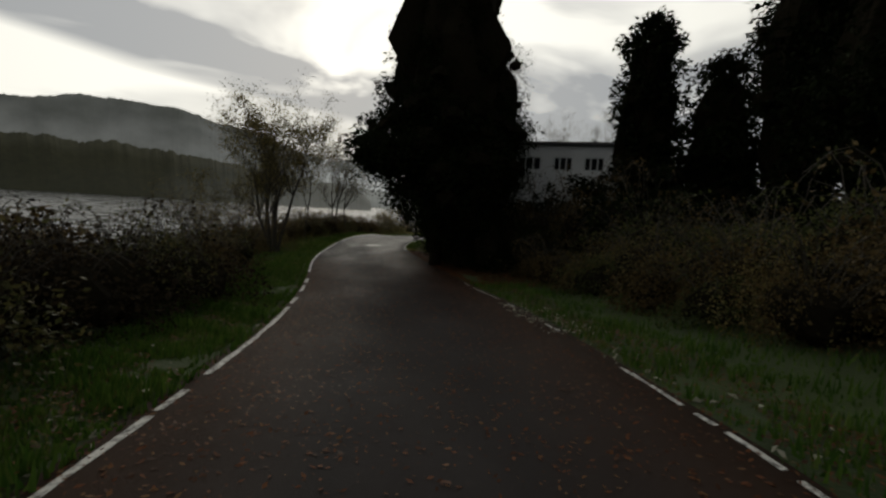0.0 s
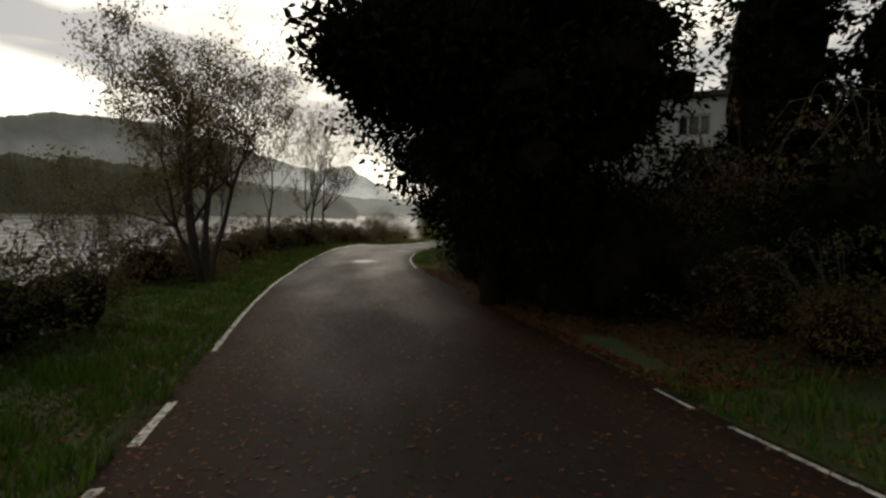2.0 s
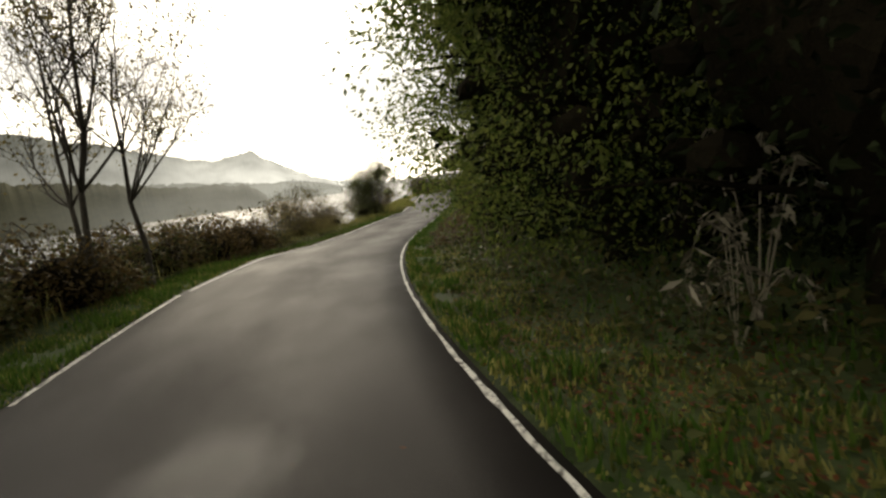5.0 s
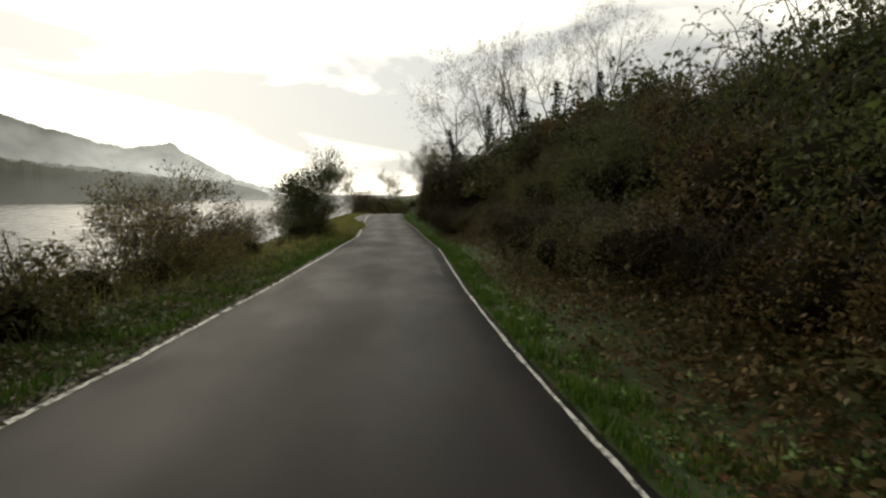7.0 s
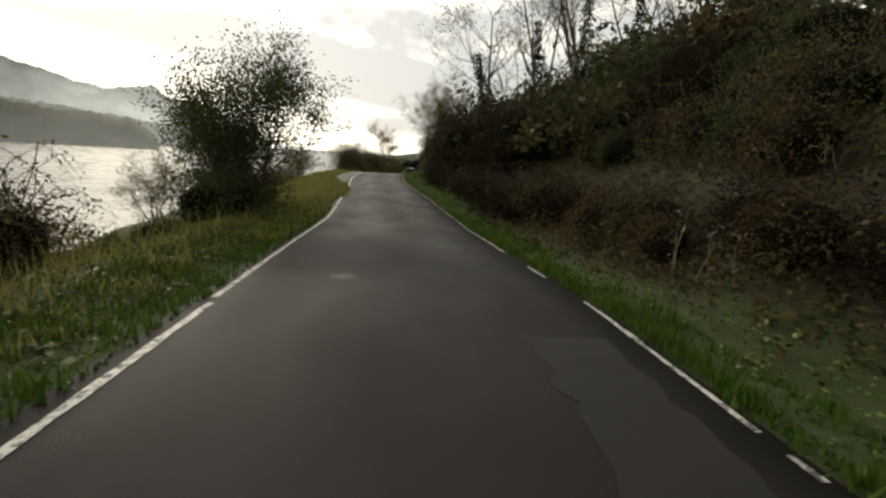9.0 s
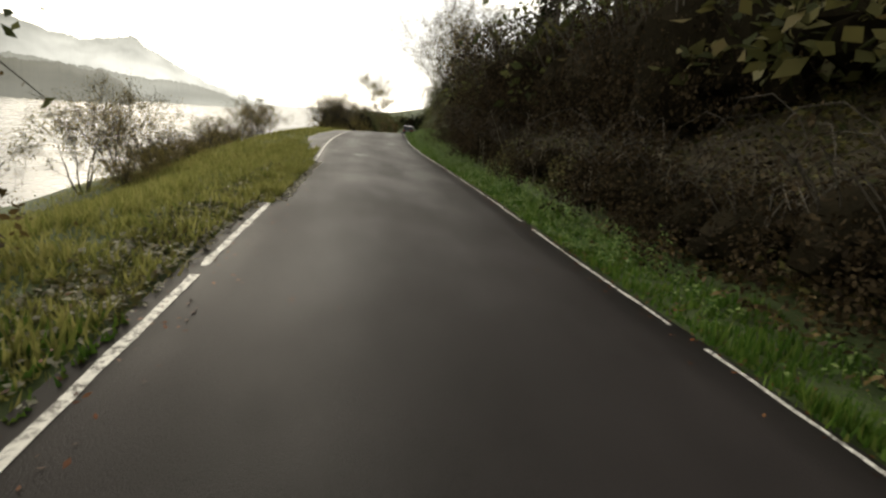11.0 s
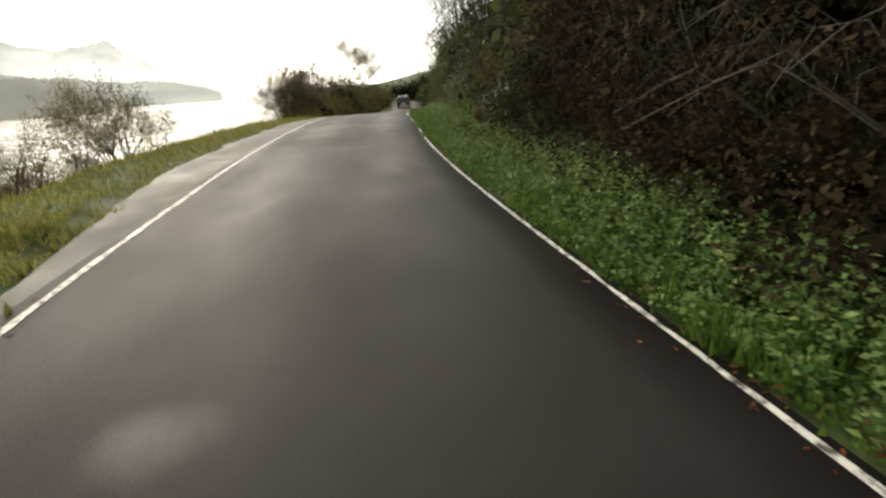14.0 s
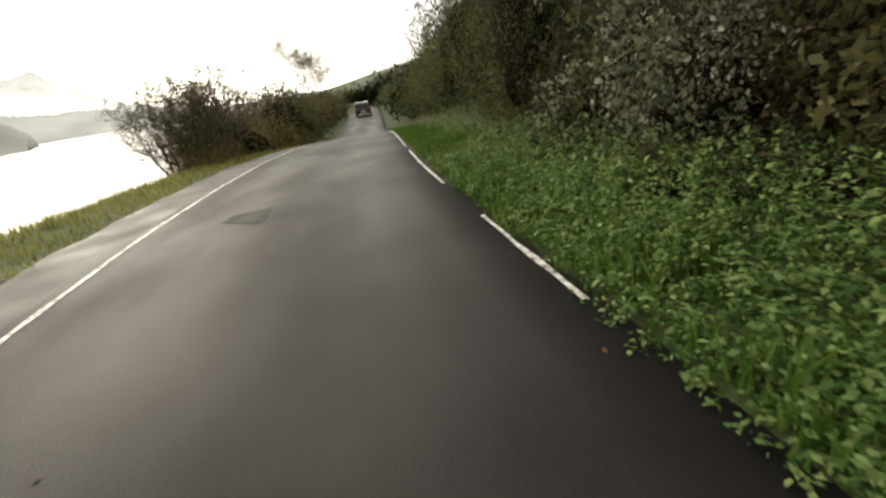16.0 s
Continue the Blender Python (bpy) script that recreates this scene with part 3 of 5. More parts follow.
def tree_meshes(name, seed, height, stems=1, lean=0.15, radius=0.09, leaf=0.07, leaves=3000, leafmat=AUTUMN, levels=3, kids=(6, 5, 4), shrink=0.5,
                cloud=0.28, lift=0.12):
    """Trunk-and-limb mesh and leaf mesh of a branching tree with its foot at the origin."""
    rng = np.random.default_rng(seed)
    lines, tips = [], []
    for k in range(stems):
        a = 2 * np.pi * k / stems + rng.uniform(0, 1)
        w = np.array([math.cos(a) * lean, math.sin(a) * lean, 1.0]) * 1.0
        foot = np.array([math.cos(a), math.sin(a), 0]) * (0.12 * (stems > 1))
        foot[2] = -0.15
        branch(rng, foot, w / np.linalg.norm(w), height * rng.uniform(0.62, 0.8), radius * rng.uniform(0.7, 1.0), levels, lines, tips,
               lift, kids, 0.12, shrink)
    v, f = tubes(lines, 6)
    wood = mesh_of(name + "_wood", v, f, BARK, smooth=True)
    pts = np.array([t[0] for t in tips])
    pick = pts[rng.integers(0, len(pts), leaves)] + rng.normal(size=(leaves, 3)) * cloud * np.array([1, 1, 0.8])
    pick = pick[pick[:, 2] > 0.15]
    v, f = leaf_cloud(pick, leaf, rng)
    crown = mesh_of(name + "_leaves", v, f, leafmat)
    return wood, crown


def lobes(rng, count, size, squash, low=0.1):
    """Uneven heap of lobes: centres and radii inside a dome."""
    c = rng.normal(size=(count, 3)) * np.array([1, 1, 1.3])
    c /= np.linalg.norm(c, axis=1)[:, None]
    c *= rng.uniform(0.3, 0.75, count)[:, None]
    c[:, 2] = np.abs(c[:, 2]) + low
    c *= np.array([size, size, squash])
    r = rng.uniform(0.20, 0.52, count) * size
    return c, r


def shell(rng, centres, radii, n, inner=0.55, ragged=1.1):
    k = rng.choice(len(centres), n, p=radii ** 2 / np.sum(radii ** 2))
    d = rng.normal(size=(n, 3))
    d /= np.linalg.norm(d, axis=1)[:, None]
    rr = radii[k] * (inner + (1 - inner) * rng.random(n) ** 0.5)
    # sprigs that stick out in tufts
    tuft = np.sin(d[:, 0] * 7 + k) * np.sin(d[:, 1] * 6 + 2 * k) * np.sin(d[:, 2] * 8 + 3 * k)
    rr = rr * (1 + ragged * np.clip(tuft - 0.25, 0, 1) * rng.random(n))
    return centres[k] + d * rr[:, None] * np.array([1, 1, 0.85]), d


def bush_meshes(name, seed, size, height, leaves=3200, leaf=0.075, leafmat=BRAMBLE, canes=14, extra=None, dense=True, cane=BARK):
    """Dense thicket: solid dark core as inner shade, arching canes, ragged coat of leaves."""
    rng = np.random.default_rng(seed)
    c, r = lobes(rng, 11, size, height * 0.75)
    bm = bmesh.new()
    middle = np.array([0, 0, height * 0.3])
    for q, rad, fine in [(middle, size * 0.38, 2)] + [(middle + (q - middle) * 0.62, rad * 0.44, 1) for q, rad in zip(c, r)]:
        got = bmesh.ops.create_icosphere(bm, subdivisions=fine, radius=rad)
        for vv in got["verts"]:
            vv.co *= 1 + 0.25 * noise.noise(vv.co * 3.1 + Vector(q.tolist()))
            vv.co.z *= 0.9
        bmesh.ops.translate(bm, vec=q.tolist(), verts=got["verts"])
    heart = bm_mesh(name + "_heart", bm, SHADE_TWIG) if dense else None
    pts, d = shell(rng, c, r, leaves)
    lines = []
    for _ in range(canes):
        a = rng.uniform(0, 2 * np.pi)
        reach, up = size * rng.uniform(0.5, 1.25), height * rng.uniform(0.6, 1.05)
        line = []
        for t in np.linspace(0, 1, 7):
            line.append((np.array([math.cos(a) * reach * t, math.sin(a) * reach * t, up * math.sin(t * 2.2) * 0.95]) + rng.normal(size=3) * 0.03,
                         0.012 * (1 - 0.7 * t)))
        lines.append(line)
        if extra is None or rng.random() < 0.5:
            k = 16
            tt = rng.uniform(0.45, 1.0, k)
            q = np.stack([np.interp(tt, np.linspace(0, 1, 7), [p[0][i] for p in line]) for i in range(3)], 1)
            pts = np.concatenate([pts, q + rng.normal(size=(k, 3)) * 0.05])
            d = np.concatenate([d, rng.normal(size=(k, 3))])
    keep = pts[:, 2] > 0.02
    pts, d = pts[keep], d[keep]
    v, f = leaf_cloud(pts, leaf, rng, spread=d * 0.9)
    coat = mesh_of(name + "_coat", v, f, leafmat)
    v, f = tubes(lines, 4)
    stem = mesh_of(name + "_canes", v, f, cane)
    more = None
    if extra:
        pts, d = shell(rng, c, r * 1.04, 1500, inner=0.93)
        pts = pts[(pts[:, 2] > height * 0.25)]
        pts = pts[np.sin(pts[:, 0] * 5 + seed) + np.sin(pts[:, 2] * 6 + seed * 2) > 0.6]
        v, f = leaf_cloud(pts, 0.055, rng, narrow=0.6)
        more = mesh_of(name + "_seedheads", v, f, extra)
    return heart, stem, coat, more


def set_down(name, meshes, names, at, turn, scale, label, category, group=""):
    root = new(name)
    root.empty_display_size = 0.2
    root.matrix_world = Matrix.LocRotScale(at, Euler((0, 0, turn)), Vector(scale))
    tagged(root, label, category, group)
    for me, nm in zip(meshes, names):
        if me:
            ob = part(nm, me, root)
            if nm == "seedhead_fluff":
                tagged(ob, kind="stuff")
    return root


# ---- ground, lake and far shore ----
def spaced(inner0, inner1, step, reach):
    a = np.arange(inner0, inner1 + step / 2, step)
    out = [8, 20, 45, 90, 180, 400, 900, 2000, reach]
    return np.concatenate([inner0 - np.array(out[::-1]), a, inner1 + np.array(out)])


def build_ground():
    gx, gy = spaced(-26, 78, 0.75, 4200), spaced(-16, 150, 0.75, 4200)
    xx, yy = np.meshgrid(gx, gy, indexing="ij")
    x, y = xx.ravel(), yy.ravel()
    z = ground_z(x, y)
    n, m = len(gx), len(gy)
    i, j = np.meshgrid(np.arange(n - 1), np.arange(m - 1), indexing="ij")
    a = (i * m + j).ravel()
    faces = np.stack([a, a + m, a + m + 1, a + 1], 1)
    ob = new("ground", mesh_of("ground", np.stack([x, y, z], 1), faces, SOIL, smooth=True))
    tagged(ob, "rough grassy shore and bank beside the lake", "ground", kind="structure")


build_ground()


def build_water():
    bm = bmesh.new()
    bmesh.ops.create_grid(bm, x_segments=60, y_segments=60, size=3600)
    ob = new("water", bm_mesh("lake", bm, WATER))
    ob.location = (-300, 500, LAKE)
    tagged(ob, "calm pale lake mirroring the bright cloud", "water", kind="structure")


build_water()


def ridge(name, dist, rows, mat, label, thick, rough, seed):
    """Wooded far hill: rows of (azimuth, elevation angle) in degrees, seen from the road, as a solid ridge with treetops."""
    rng = np.random.default_rng(seed)
    az = np.arange(rows[0][0], rows[-1][0] + 0.01, 0.12)
    el = np.interp(az, [r[0] for r in rows], [r[1] for r in rows])
    top = (dist + thick) * np.tan(np.radians(el))
    soft = np.convolve(rng.normal(size=len(az)), np.ones(5) / 5, "same") + 2.0 * np.convolve(rng.normal(size=len(az)), np.ones(23) / 23, "same")
    top = top + rough * (0.6 * rng.random(len(az)) ** 2 + 0.7 * soft) * np.clip(el, 0, 1)
    a = np.radians(az)
    layers = []
    for f, depth in ((0.0, 0.0), (0.35, 0.25), (0.7, 0.6), (1.0, 1.0), (0.3, 1.8), (-0.2, 2.2)):
        d = dist + thick * depth
        z = LAKE - 1 + (top - LAKE + 1) * f * (1 + 0.03 * soft * (0 < f < 1))
        layers.append(np.stack([6 + d * np.sin(a), 30 + d * np.cos(a), z], 1))
    grid = np.stack(layers, 1)
    n, k = grid.shape[:2]
    i, j = np.meshgrid(np.arange(n - 1), np.arange(k - 1), indexing="ij")
    b = (i * k + j).ravel()
    ob = new(name, mesh_of(name, grid.reshape(-1, 3), np.stack([b, b + k, b + k + 1, b + 1], 1), mat))
    tagged(ob, label, "hill", kind="structure")


# the haze on these hills is emission in their materials
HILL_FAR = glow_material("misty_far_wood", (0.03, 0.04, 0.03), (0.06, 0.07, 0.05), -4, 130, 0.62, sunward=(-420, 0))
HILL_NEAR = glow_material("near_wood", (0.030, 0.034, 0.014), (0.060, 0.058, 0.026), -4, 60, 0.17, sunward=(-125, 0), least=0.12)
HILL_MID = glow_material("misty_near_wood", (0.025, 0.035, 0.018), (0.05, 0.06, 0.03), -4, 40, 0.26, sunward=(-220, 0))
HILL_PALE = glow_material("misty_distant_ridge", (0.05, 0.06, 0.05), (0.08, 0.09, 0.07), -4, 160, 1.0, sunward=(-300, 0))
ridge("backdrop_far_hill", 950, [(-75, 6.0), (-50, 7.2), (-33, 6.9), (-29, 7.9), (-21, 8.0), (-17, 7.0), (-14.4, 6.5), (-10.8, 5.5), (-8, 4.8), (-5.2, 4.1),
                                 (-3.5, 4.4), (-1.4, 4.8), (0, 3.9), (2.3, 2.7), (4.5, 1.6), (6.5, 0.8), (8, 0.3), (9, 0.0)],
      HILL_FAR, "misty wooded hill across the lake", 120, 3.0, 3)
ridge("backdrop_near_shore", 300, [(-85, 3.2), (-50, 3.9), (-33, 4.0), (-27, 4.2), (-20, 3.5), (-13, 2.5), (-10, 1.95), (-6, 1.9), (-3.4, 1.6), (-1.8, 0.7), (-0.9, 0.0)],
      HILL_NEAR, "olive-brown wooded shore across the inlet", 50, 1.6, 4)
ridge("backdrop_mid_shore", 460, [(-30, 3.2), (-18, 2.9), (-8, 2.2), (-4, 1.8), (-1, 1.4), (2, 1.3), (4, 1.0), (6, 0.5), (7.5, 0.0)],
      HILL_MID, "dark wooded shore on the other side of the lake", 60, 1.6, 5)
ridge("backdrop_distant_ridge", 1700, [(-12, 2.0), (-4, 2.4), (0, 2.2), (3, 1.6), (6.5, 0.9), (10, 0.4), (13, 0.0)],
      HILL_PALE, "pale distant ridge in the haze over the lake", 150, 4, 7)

# ---- road ----
road = new("road", strip("road", -40, 185, -1.90, 1.82, ASPHALT, thick=0.09))
tagged(road, "narrow damp asphalt lane with worn surface", "road", kind="structure")
layby = new("pavement", strip("shoulder", 74.0, 112, -2.75, -1.70, GRIT, lift=-0.007, ragged=0.05, thick=0.05, taper=8.0))
tagged(layby, "gritty grey shoulder outside the edge line", "shoulder", kind="structure")


def build_lines():
    """Painted edge lines, broken where verge growth or wear has hidden them."""
    rng = np.random.default_rng(8)
    left = [(-30, 4.85), (4.95, 5.4), (5.8, 9.4), (9.7, 10.4), (11.1, 12.0), (12.5, 13.3), (14.9, 27.6), (28.2, 31.9), (32.2, 42.0), (42.12, 42.45), (42.7, 46.0),
            (46.15, 52.0), (52.2, 62.8), (63.0, 65.8), (72.0, 73.3), (73.7, 104), (105, 120)]
    right = [(-30, 1.5), (2.0, 3.75), (3.85, 4.3), (4.4, 4.6), (4.75, 5.7), (7.3, 7.8), (9.2, 9.6), (10.1, 10.7), (10.8, 11.9), (12.2, 12.6), (22.5, 49.25),
             (49.45, 49.65), (49.85, 52.3), (53.6, 54.5), (56, 62.0), (62.4, 65.6), (66.1, 68.2), (68.35, 70.95),
             (71.2, 72.6), (73.0, 84.3), (84.4, 84.75), (85.5, 86.4), (88.4, 90.3), (92, 96), (97, 120)]
    for side, runs in ((-1, left), (1, right)):
        for k, (a, b) in enumerate(runs):
            mid = side * HALF + (0.045 if side < 0 and 31 < a < 48 else 0.0)
            ob = new("edge_line", strip("edge_line", a, b, mid - (0.032 if side < 0 else 0.019), mid + (0.032 if side < 0 else 0.019), PAINT, lift=0.006, step=0.2, ragged=0.005,
                                        seed=int(k + 50 * (side > 0))))
            tagged(ob, "worn white painted edge line on the asphalt", "road marking", "edge lines", kind="structure")


build_lines()


# ---- grass, weeds and fallen leaves ----
def scatter(rng, n, s0, s1, o0, o1, power=1.0):
    s = rng.uniform(s0, s1, n)
    off = o0 + (o1 - o0) * rng.random(n) ** power
    x, y = on_road(s, off)
    paved = (off > -1.88) & (off < 1.80)
    z = np.where(paved, road_z(s) + camber(s) * off, ground_at(s, off, x, y))
    return np.stack([x, y, z], 1), s, off


def blades(points, length, rng, lean=0.5, width=0.012):
    n = len(points)
    a = rng.uniform(0, 2 * np.pi, n)
    ln = length * rng.uniform(0.5, 1.4, n)
    w = width * rng.uniform(0.7, 1.5, n)
    d = np.stack([np.cos(a), np.sin(a), 0 * a], 1)
    t = rng.uniform(0, 2 * np.pi, n)
    push = np.stack([np.cos(t), np.sin(t), 0 * t], 1) * (lean * rng.random(n) * ln)[:, None]
    tip = points + push
    tip[:, 2] += ln
    v = np.stack([points - d * w[:, None], points + d * w[:, None], tip], 1).reshape(-1, 3)
    return v, np.arange(n * 3).reshape(-1, 3)


def grass(name, seed, patches, length, mat, label, width=0.012, lean=0.5):
    rng = np.random.default_rng(seed)
    pts = np.concatenate([scatter(rng, *p)[0] for p in patches])
    tuft = 0.75 + 0.75 * np.clip(wobble(pts[:, 0], pts[:, 1], 0.33, seed) + 0.5 * wobble(pts[:, 0], pts[:, 1], 0.12, seed + 3), -0.6, 1.2)
    v, f = blades(pts, length * tuft, rng, lean, width)
    ob = new(name, mesh_of(name, v, f, mat))
    tagged(ob, label, "grass", kind="stuff")


grass("grass", 21, [(22000, 0, 34, -3.0, -1.8, 0.8), (20000, 34, 62, -3.2, -1.82), (24000, 10, 29, -6.0, -2.5), (9000, 0, 12, -3.4, -1.9), (5000, 5, 15, -3.5, -2.0), (4500, 0, 13, 1.82, 3.2), (3000, 24, 36, 1.82, 2.4), (11000, 36, 56, 1.82, 2.5, 1.6), (19000, 56, 78, 1.82, 3.0, 1.2),
                    (20000, 78, 125, 1.82, 3.6), (14000, 91, 108, 1.80, 3.4), (12000, 74, 92, 1.79, 2.6), (4500, 0, 13, 1.82, 4.4), (5000, 24, 38, 2.2, 4.8), (2500, 49, 62, 1.79, 2.0)], 0.10, GRASS, "short wet green verge grass along the lane")
grass("grass", 22, [(50000, 56, 76, -6.5, -1.88, 0.9), (4500, 44, 56, -4.5, -2.4), (20000, 76, 112, -5.6, -2.72), (5000, 74, 80, -3.4, -2.35), (2500, 74, 77, -3.0, -1.9), (16000, 58, 100, -10, -4.0), (5000, 65.8, 72, -2.4, -1.7, 0.8), (1500, 72, 77, -2.2, -1.84)], 0.13, DRYGRASS,
      "pale yellow-green grass on the lakeside slope", lean=0.8)
grass("grass", 26, [(6000, 92, 108, 1.80, 3.0), (12000, 22, 38, 1.80, 3.1, 1.2), (9000, 16, 36, -3.2, -1.82)], 0.055, DRYGRASS, "yellowish mossy grass on the shaded verge")
grass("grass", 23, [(7000, 14, 30, -12, -6, 1), (9000, 26, 60, -8, -3)], 0.40, DRYGRASS, "long dry grass above the water", width=0.008, lean=0.9)
grass("grass", 25, [(6000, 75, 93, 1.85, 5.0)], 0.24, GRASS, "rank grass growing up through the nettles", width=0.010, lean=0.8)
grass("reeds", 24, [(2600, -2, 30, -13, -8)], 1.25, RUSSET, "tall brown reeds standing at the water's edge", width=0.014, lean=0.25)


def weeds(name, seed, patches, leaf, mat, label, tall, plant=0, category="weeds"):
    """Leafy low growth: leaves spread from the ground to the height of the weeds; plant: leaves on each separate tuft."""
    rng = np.random.default_rng(seed)
    out = []
    for p in patches:
        if plant:
            foot, s, off = scatter(rng, p[0] // plant, *p[1:])
            high = tall * rng.uniform(0.35, 1.15, len(foot)) * np.clip((np.abs(off) - 1.85) / 1.0, 0.22, 1.0)
            k = np.repeat(np.arange(len(foot)), plant)
            up = rng.random(len(k)) ** 0.6
            round_it = rng.normal(size=(len(k), 2)) * (leaf * 1.1 * (1.25 - 0.8 * up))[:, None]
            pts = foot[k]
            pts[:, :2] += round_it
            pts[:, 2] += up * high[k] + 0.01
        else:
            pts, s, off = scatter(rng, *p)
            hum = np.clip(0.5 + 0.6 * wobble(pts[:, 0], pts[:, 1], 0.45, seed), 0.12, 1.1)
            grow = np.clip((np.abs(off) - 1.9) / 1.0, 0.12, 1.0)
            pts[:, 2] += rng.random(len(pts)) ** 0.7 * tall * hum * grow + 0.01
        out.append(pts)
    pts = np.concatenate(out)
    v, f = leaf_cloud(pts, leaf, rng, droop=0.2, narrow=0.58, flat=0.8)
    ob = new(name, mesh_of(name, v, f, mat))
    tagged(ob, label, category, kind="stuff")


weeds("weeds", 31, [(11000, 64, 77, 1.84, 2.9, 1.1), (28000, 75, 86, 1.90, 2.9, 0.9), (32000, 85.5, 94, 1.90, 3.6, 0.9), (16000, 92, 106, 2.7, 5.0, 0.9), (20000, 74, 94, 1.86, 2.8, 1.0)],
      0.035, NETTLE, "lush green nettles and brambles on the verge", 0.46, plant=16)
# GLOOM colour paints the shade under the hedge onto these brambles
weeds("weeds", 40, [(9000, 85, 95, 3.0, 4.5, 0.8), (17000, 75, 86, 2.4, 4.5, 0.8)], 0.045, GLOOM, "brambles behind the nettles coloured dark for hedge shade", 0.5, plant=14)
weeds("weeds", 38, [(1500, 86.3, 88.5, 1.69, 2.0, 0.7), (500, 84.75, 85.5, 1.70, 2.0, 0.7), (2500, 75, 96, 1.76, 2.1, 0.7)], 0.024, NETTLE, "small creeping weeds on the lane edge", 0.16, plant=7)
weeds("weeds", 32, [(4500, 36, 66, 2.0, 2.9, 0.9)], 0.040, NETTLE, "low green weeds at the foot of the bank", 0.22, plant=9)
weeds("weeds", 37, [(20000, 36, 66, 2.5, 4.6, 0.8), (12000, 35, 48, 2.3, 4.4, 0.8)], 0.052, RUSSET, "dead brown leaves and bracken at the foot of the bank", 0.35, plant=9)
weeds("weeds", 36, [(4500, 16, 38, 2.2, 3.8)], 0.05, OLIVE, "low dull weeds under the overhanging evergreens", 0.22, plant=9)
weeds("leaf_carpet", 39, [(30000, 12.5, 22.5, 1.84, 4.4, 1.3)], 0.034, LITTER, "dead red-brown leaves covering the ground under evergreens", 0.05, category="leaf litter")
weeds("weeds", 35, [(32000, 38, 66, 3.2, 9.5), (9000, 62, 80, 3.2, 6.0), (4000, 14, 38, 3.0, 5.5)], 0.085, BRAMBLE, "brown undergrowth covering the steep bank", 0.55)
weeds("weeds", 33, [(9000, 37, 47, -3.8, -1.72, 0.8), (6000, 44, 62, -4.4, -2.2, 0.8), (2000, 62, 66, -2.6, -1.86, 0.7), (3600, 66, 72, -2.6, -1.68, 0.7)], 0.055, BRAMBLE, "trailing brambles over the lakeside edge", 0.22)
weeds("weeds", 34, [(420, 7.2, 9.6, 1.55, 2.4, 1.0), (60, 4.0, 7.4, 1.75, 2.4, 1.0), (110, 2, 10, -2.6, -1.8, 1.0), (1300, 61, 66, -2.5, -1.86, 1.2), (2600, 66, 72.2, -2.5, -1.58, 1.0), (700, 72, 76, -2.5, -1.84, 1.2), (140, 44, 60, -2.4, -1.8, 1.0)], 0.05, SEEDHEAD, "pale dead bramble leaves along the road edge", 0.12)


def fallen(name, seed, patches, label):
    rng = np.random.default_rng(seed)
    out = []
    for n, s0, s1, o0, o1, p in patches:
        s = rng.uniform(s0, s1, n) + rng.normal(size=n) * 1.2
        off = o0 + (o1 - o0) * rng.random(n) ** p + rng.normal(size=n) * 0.12
        x, y = on_road(s, off)
        inside = (off > -1.9) & (off < 1.86)
        z = np.where(inside, road_z(s) + camber(s) * off + 0.02 * (1 - np.minimum(1, (off / HALF) ** 2)) + 0.006, ground_at(s, off, x, y) + 0.03)
        out.append(np.stack([x, y, z], 1))
    pts = np.concatenate(out)
    n = len(pts)
    a = rng.uniform(0, 2 * np.pi, n)
    ln = rng.uniform(0.008, 0.027, n)
    d = np.stack([np.cos(a), np.sin(a), rng.uniform(0, 0.3, n)], 1) * ln[:, None]
    e = np.stack([-np.sin(a), np.cos(a), rng.uniform(0, 0.3, n)], 1) * (ln * 0.5)[:, None]
    v = np.stack([pts - d, pts + e, pts + d, pts - e], 1).reshape(-1, 3)
    k = np.arange(n)[:, None] * 4
    ob = new(name, mesh_of(name, v, np.concatenate([k, k + 1, k + 2, k + 3], 1), LITTER))
    tagged(ob, label, "leaf litter", kind="stuff")


fallen("fallen_leaves", 41, [(18000, 1, 22.5, 2.6, 0.0, 1.8), (15000, 3, 19, -2.7, -0.1, 1.8), (22000, 16, 40, 4.8, 2.1, 0.8), (9000, 13, 23, 4.6, 1.85, 0.9), (500, 0, 24, -1.6, 1.6, 1.0),
                             (45, 60, 90, -1.7, 1.9, 1.0), (900, 36, 62, 1.7, 2.8, 1.0), (900, 60, 76, -2.4, -1.5, 1.0), (350, 76, 104, 1.78, 2.2, 1.0), (1500, 62, 76, 1.72, 2.2, 1.0)],
       "brown fallen leaves along the lane edges")

# ---- thickets ----
B_NAMES = ("shade_core", "cane_tangle", "foliage", "seedhead_fluff")
BRAMBLES = [bush_meshes("bramble", 100 + i, 1.15, 1.3, 3500, 0.074, BRAMBLE) for i in range(4)]
RUSSETS = [bush_meshes("russet", 120 + i, 1.15, 1.4, 2900, 0.074, RUSSET) for i in range(3)]
DARKS = [bush_meshes("evergreen", 140 + i, 1.3, 1.9, 4300, 0.048, EVERGREEN, canes=6, cane=SHADE_TWIG) for i in range(3)]
HOARY = [bush_meshes("hoary", 160 + i, 1.2, 1.7, 4600, 0.068, OLIVE, extra=SEEDHEAD) for i in range(2)]
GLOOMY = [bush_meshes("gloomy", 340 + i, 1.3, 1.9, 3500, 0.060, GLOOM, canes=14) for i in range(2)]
HIGH_OLIVES = [bush_meshes("high_olive", 350 + i, 1.3, 1.9, 5600, 0.036, HEDGE, canes=14) for i in range(2)]
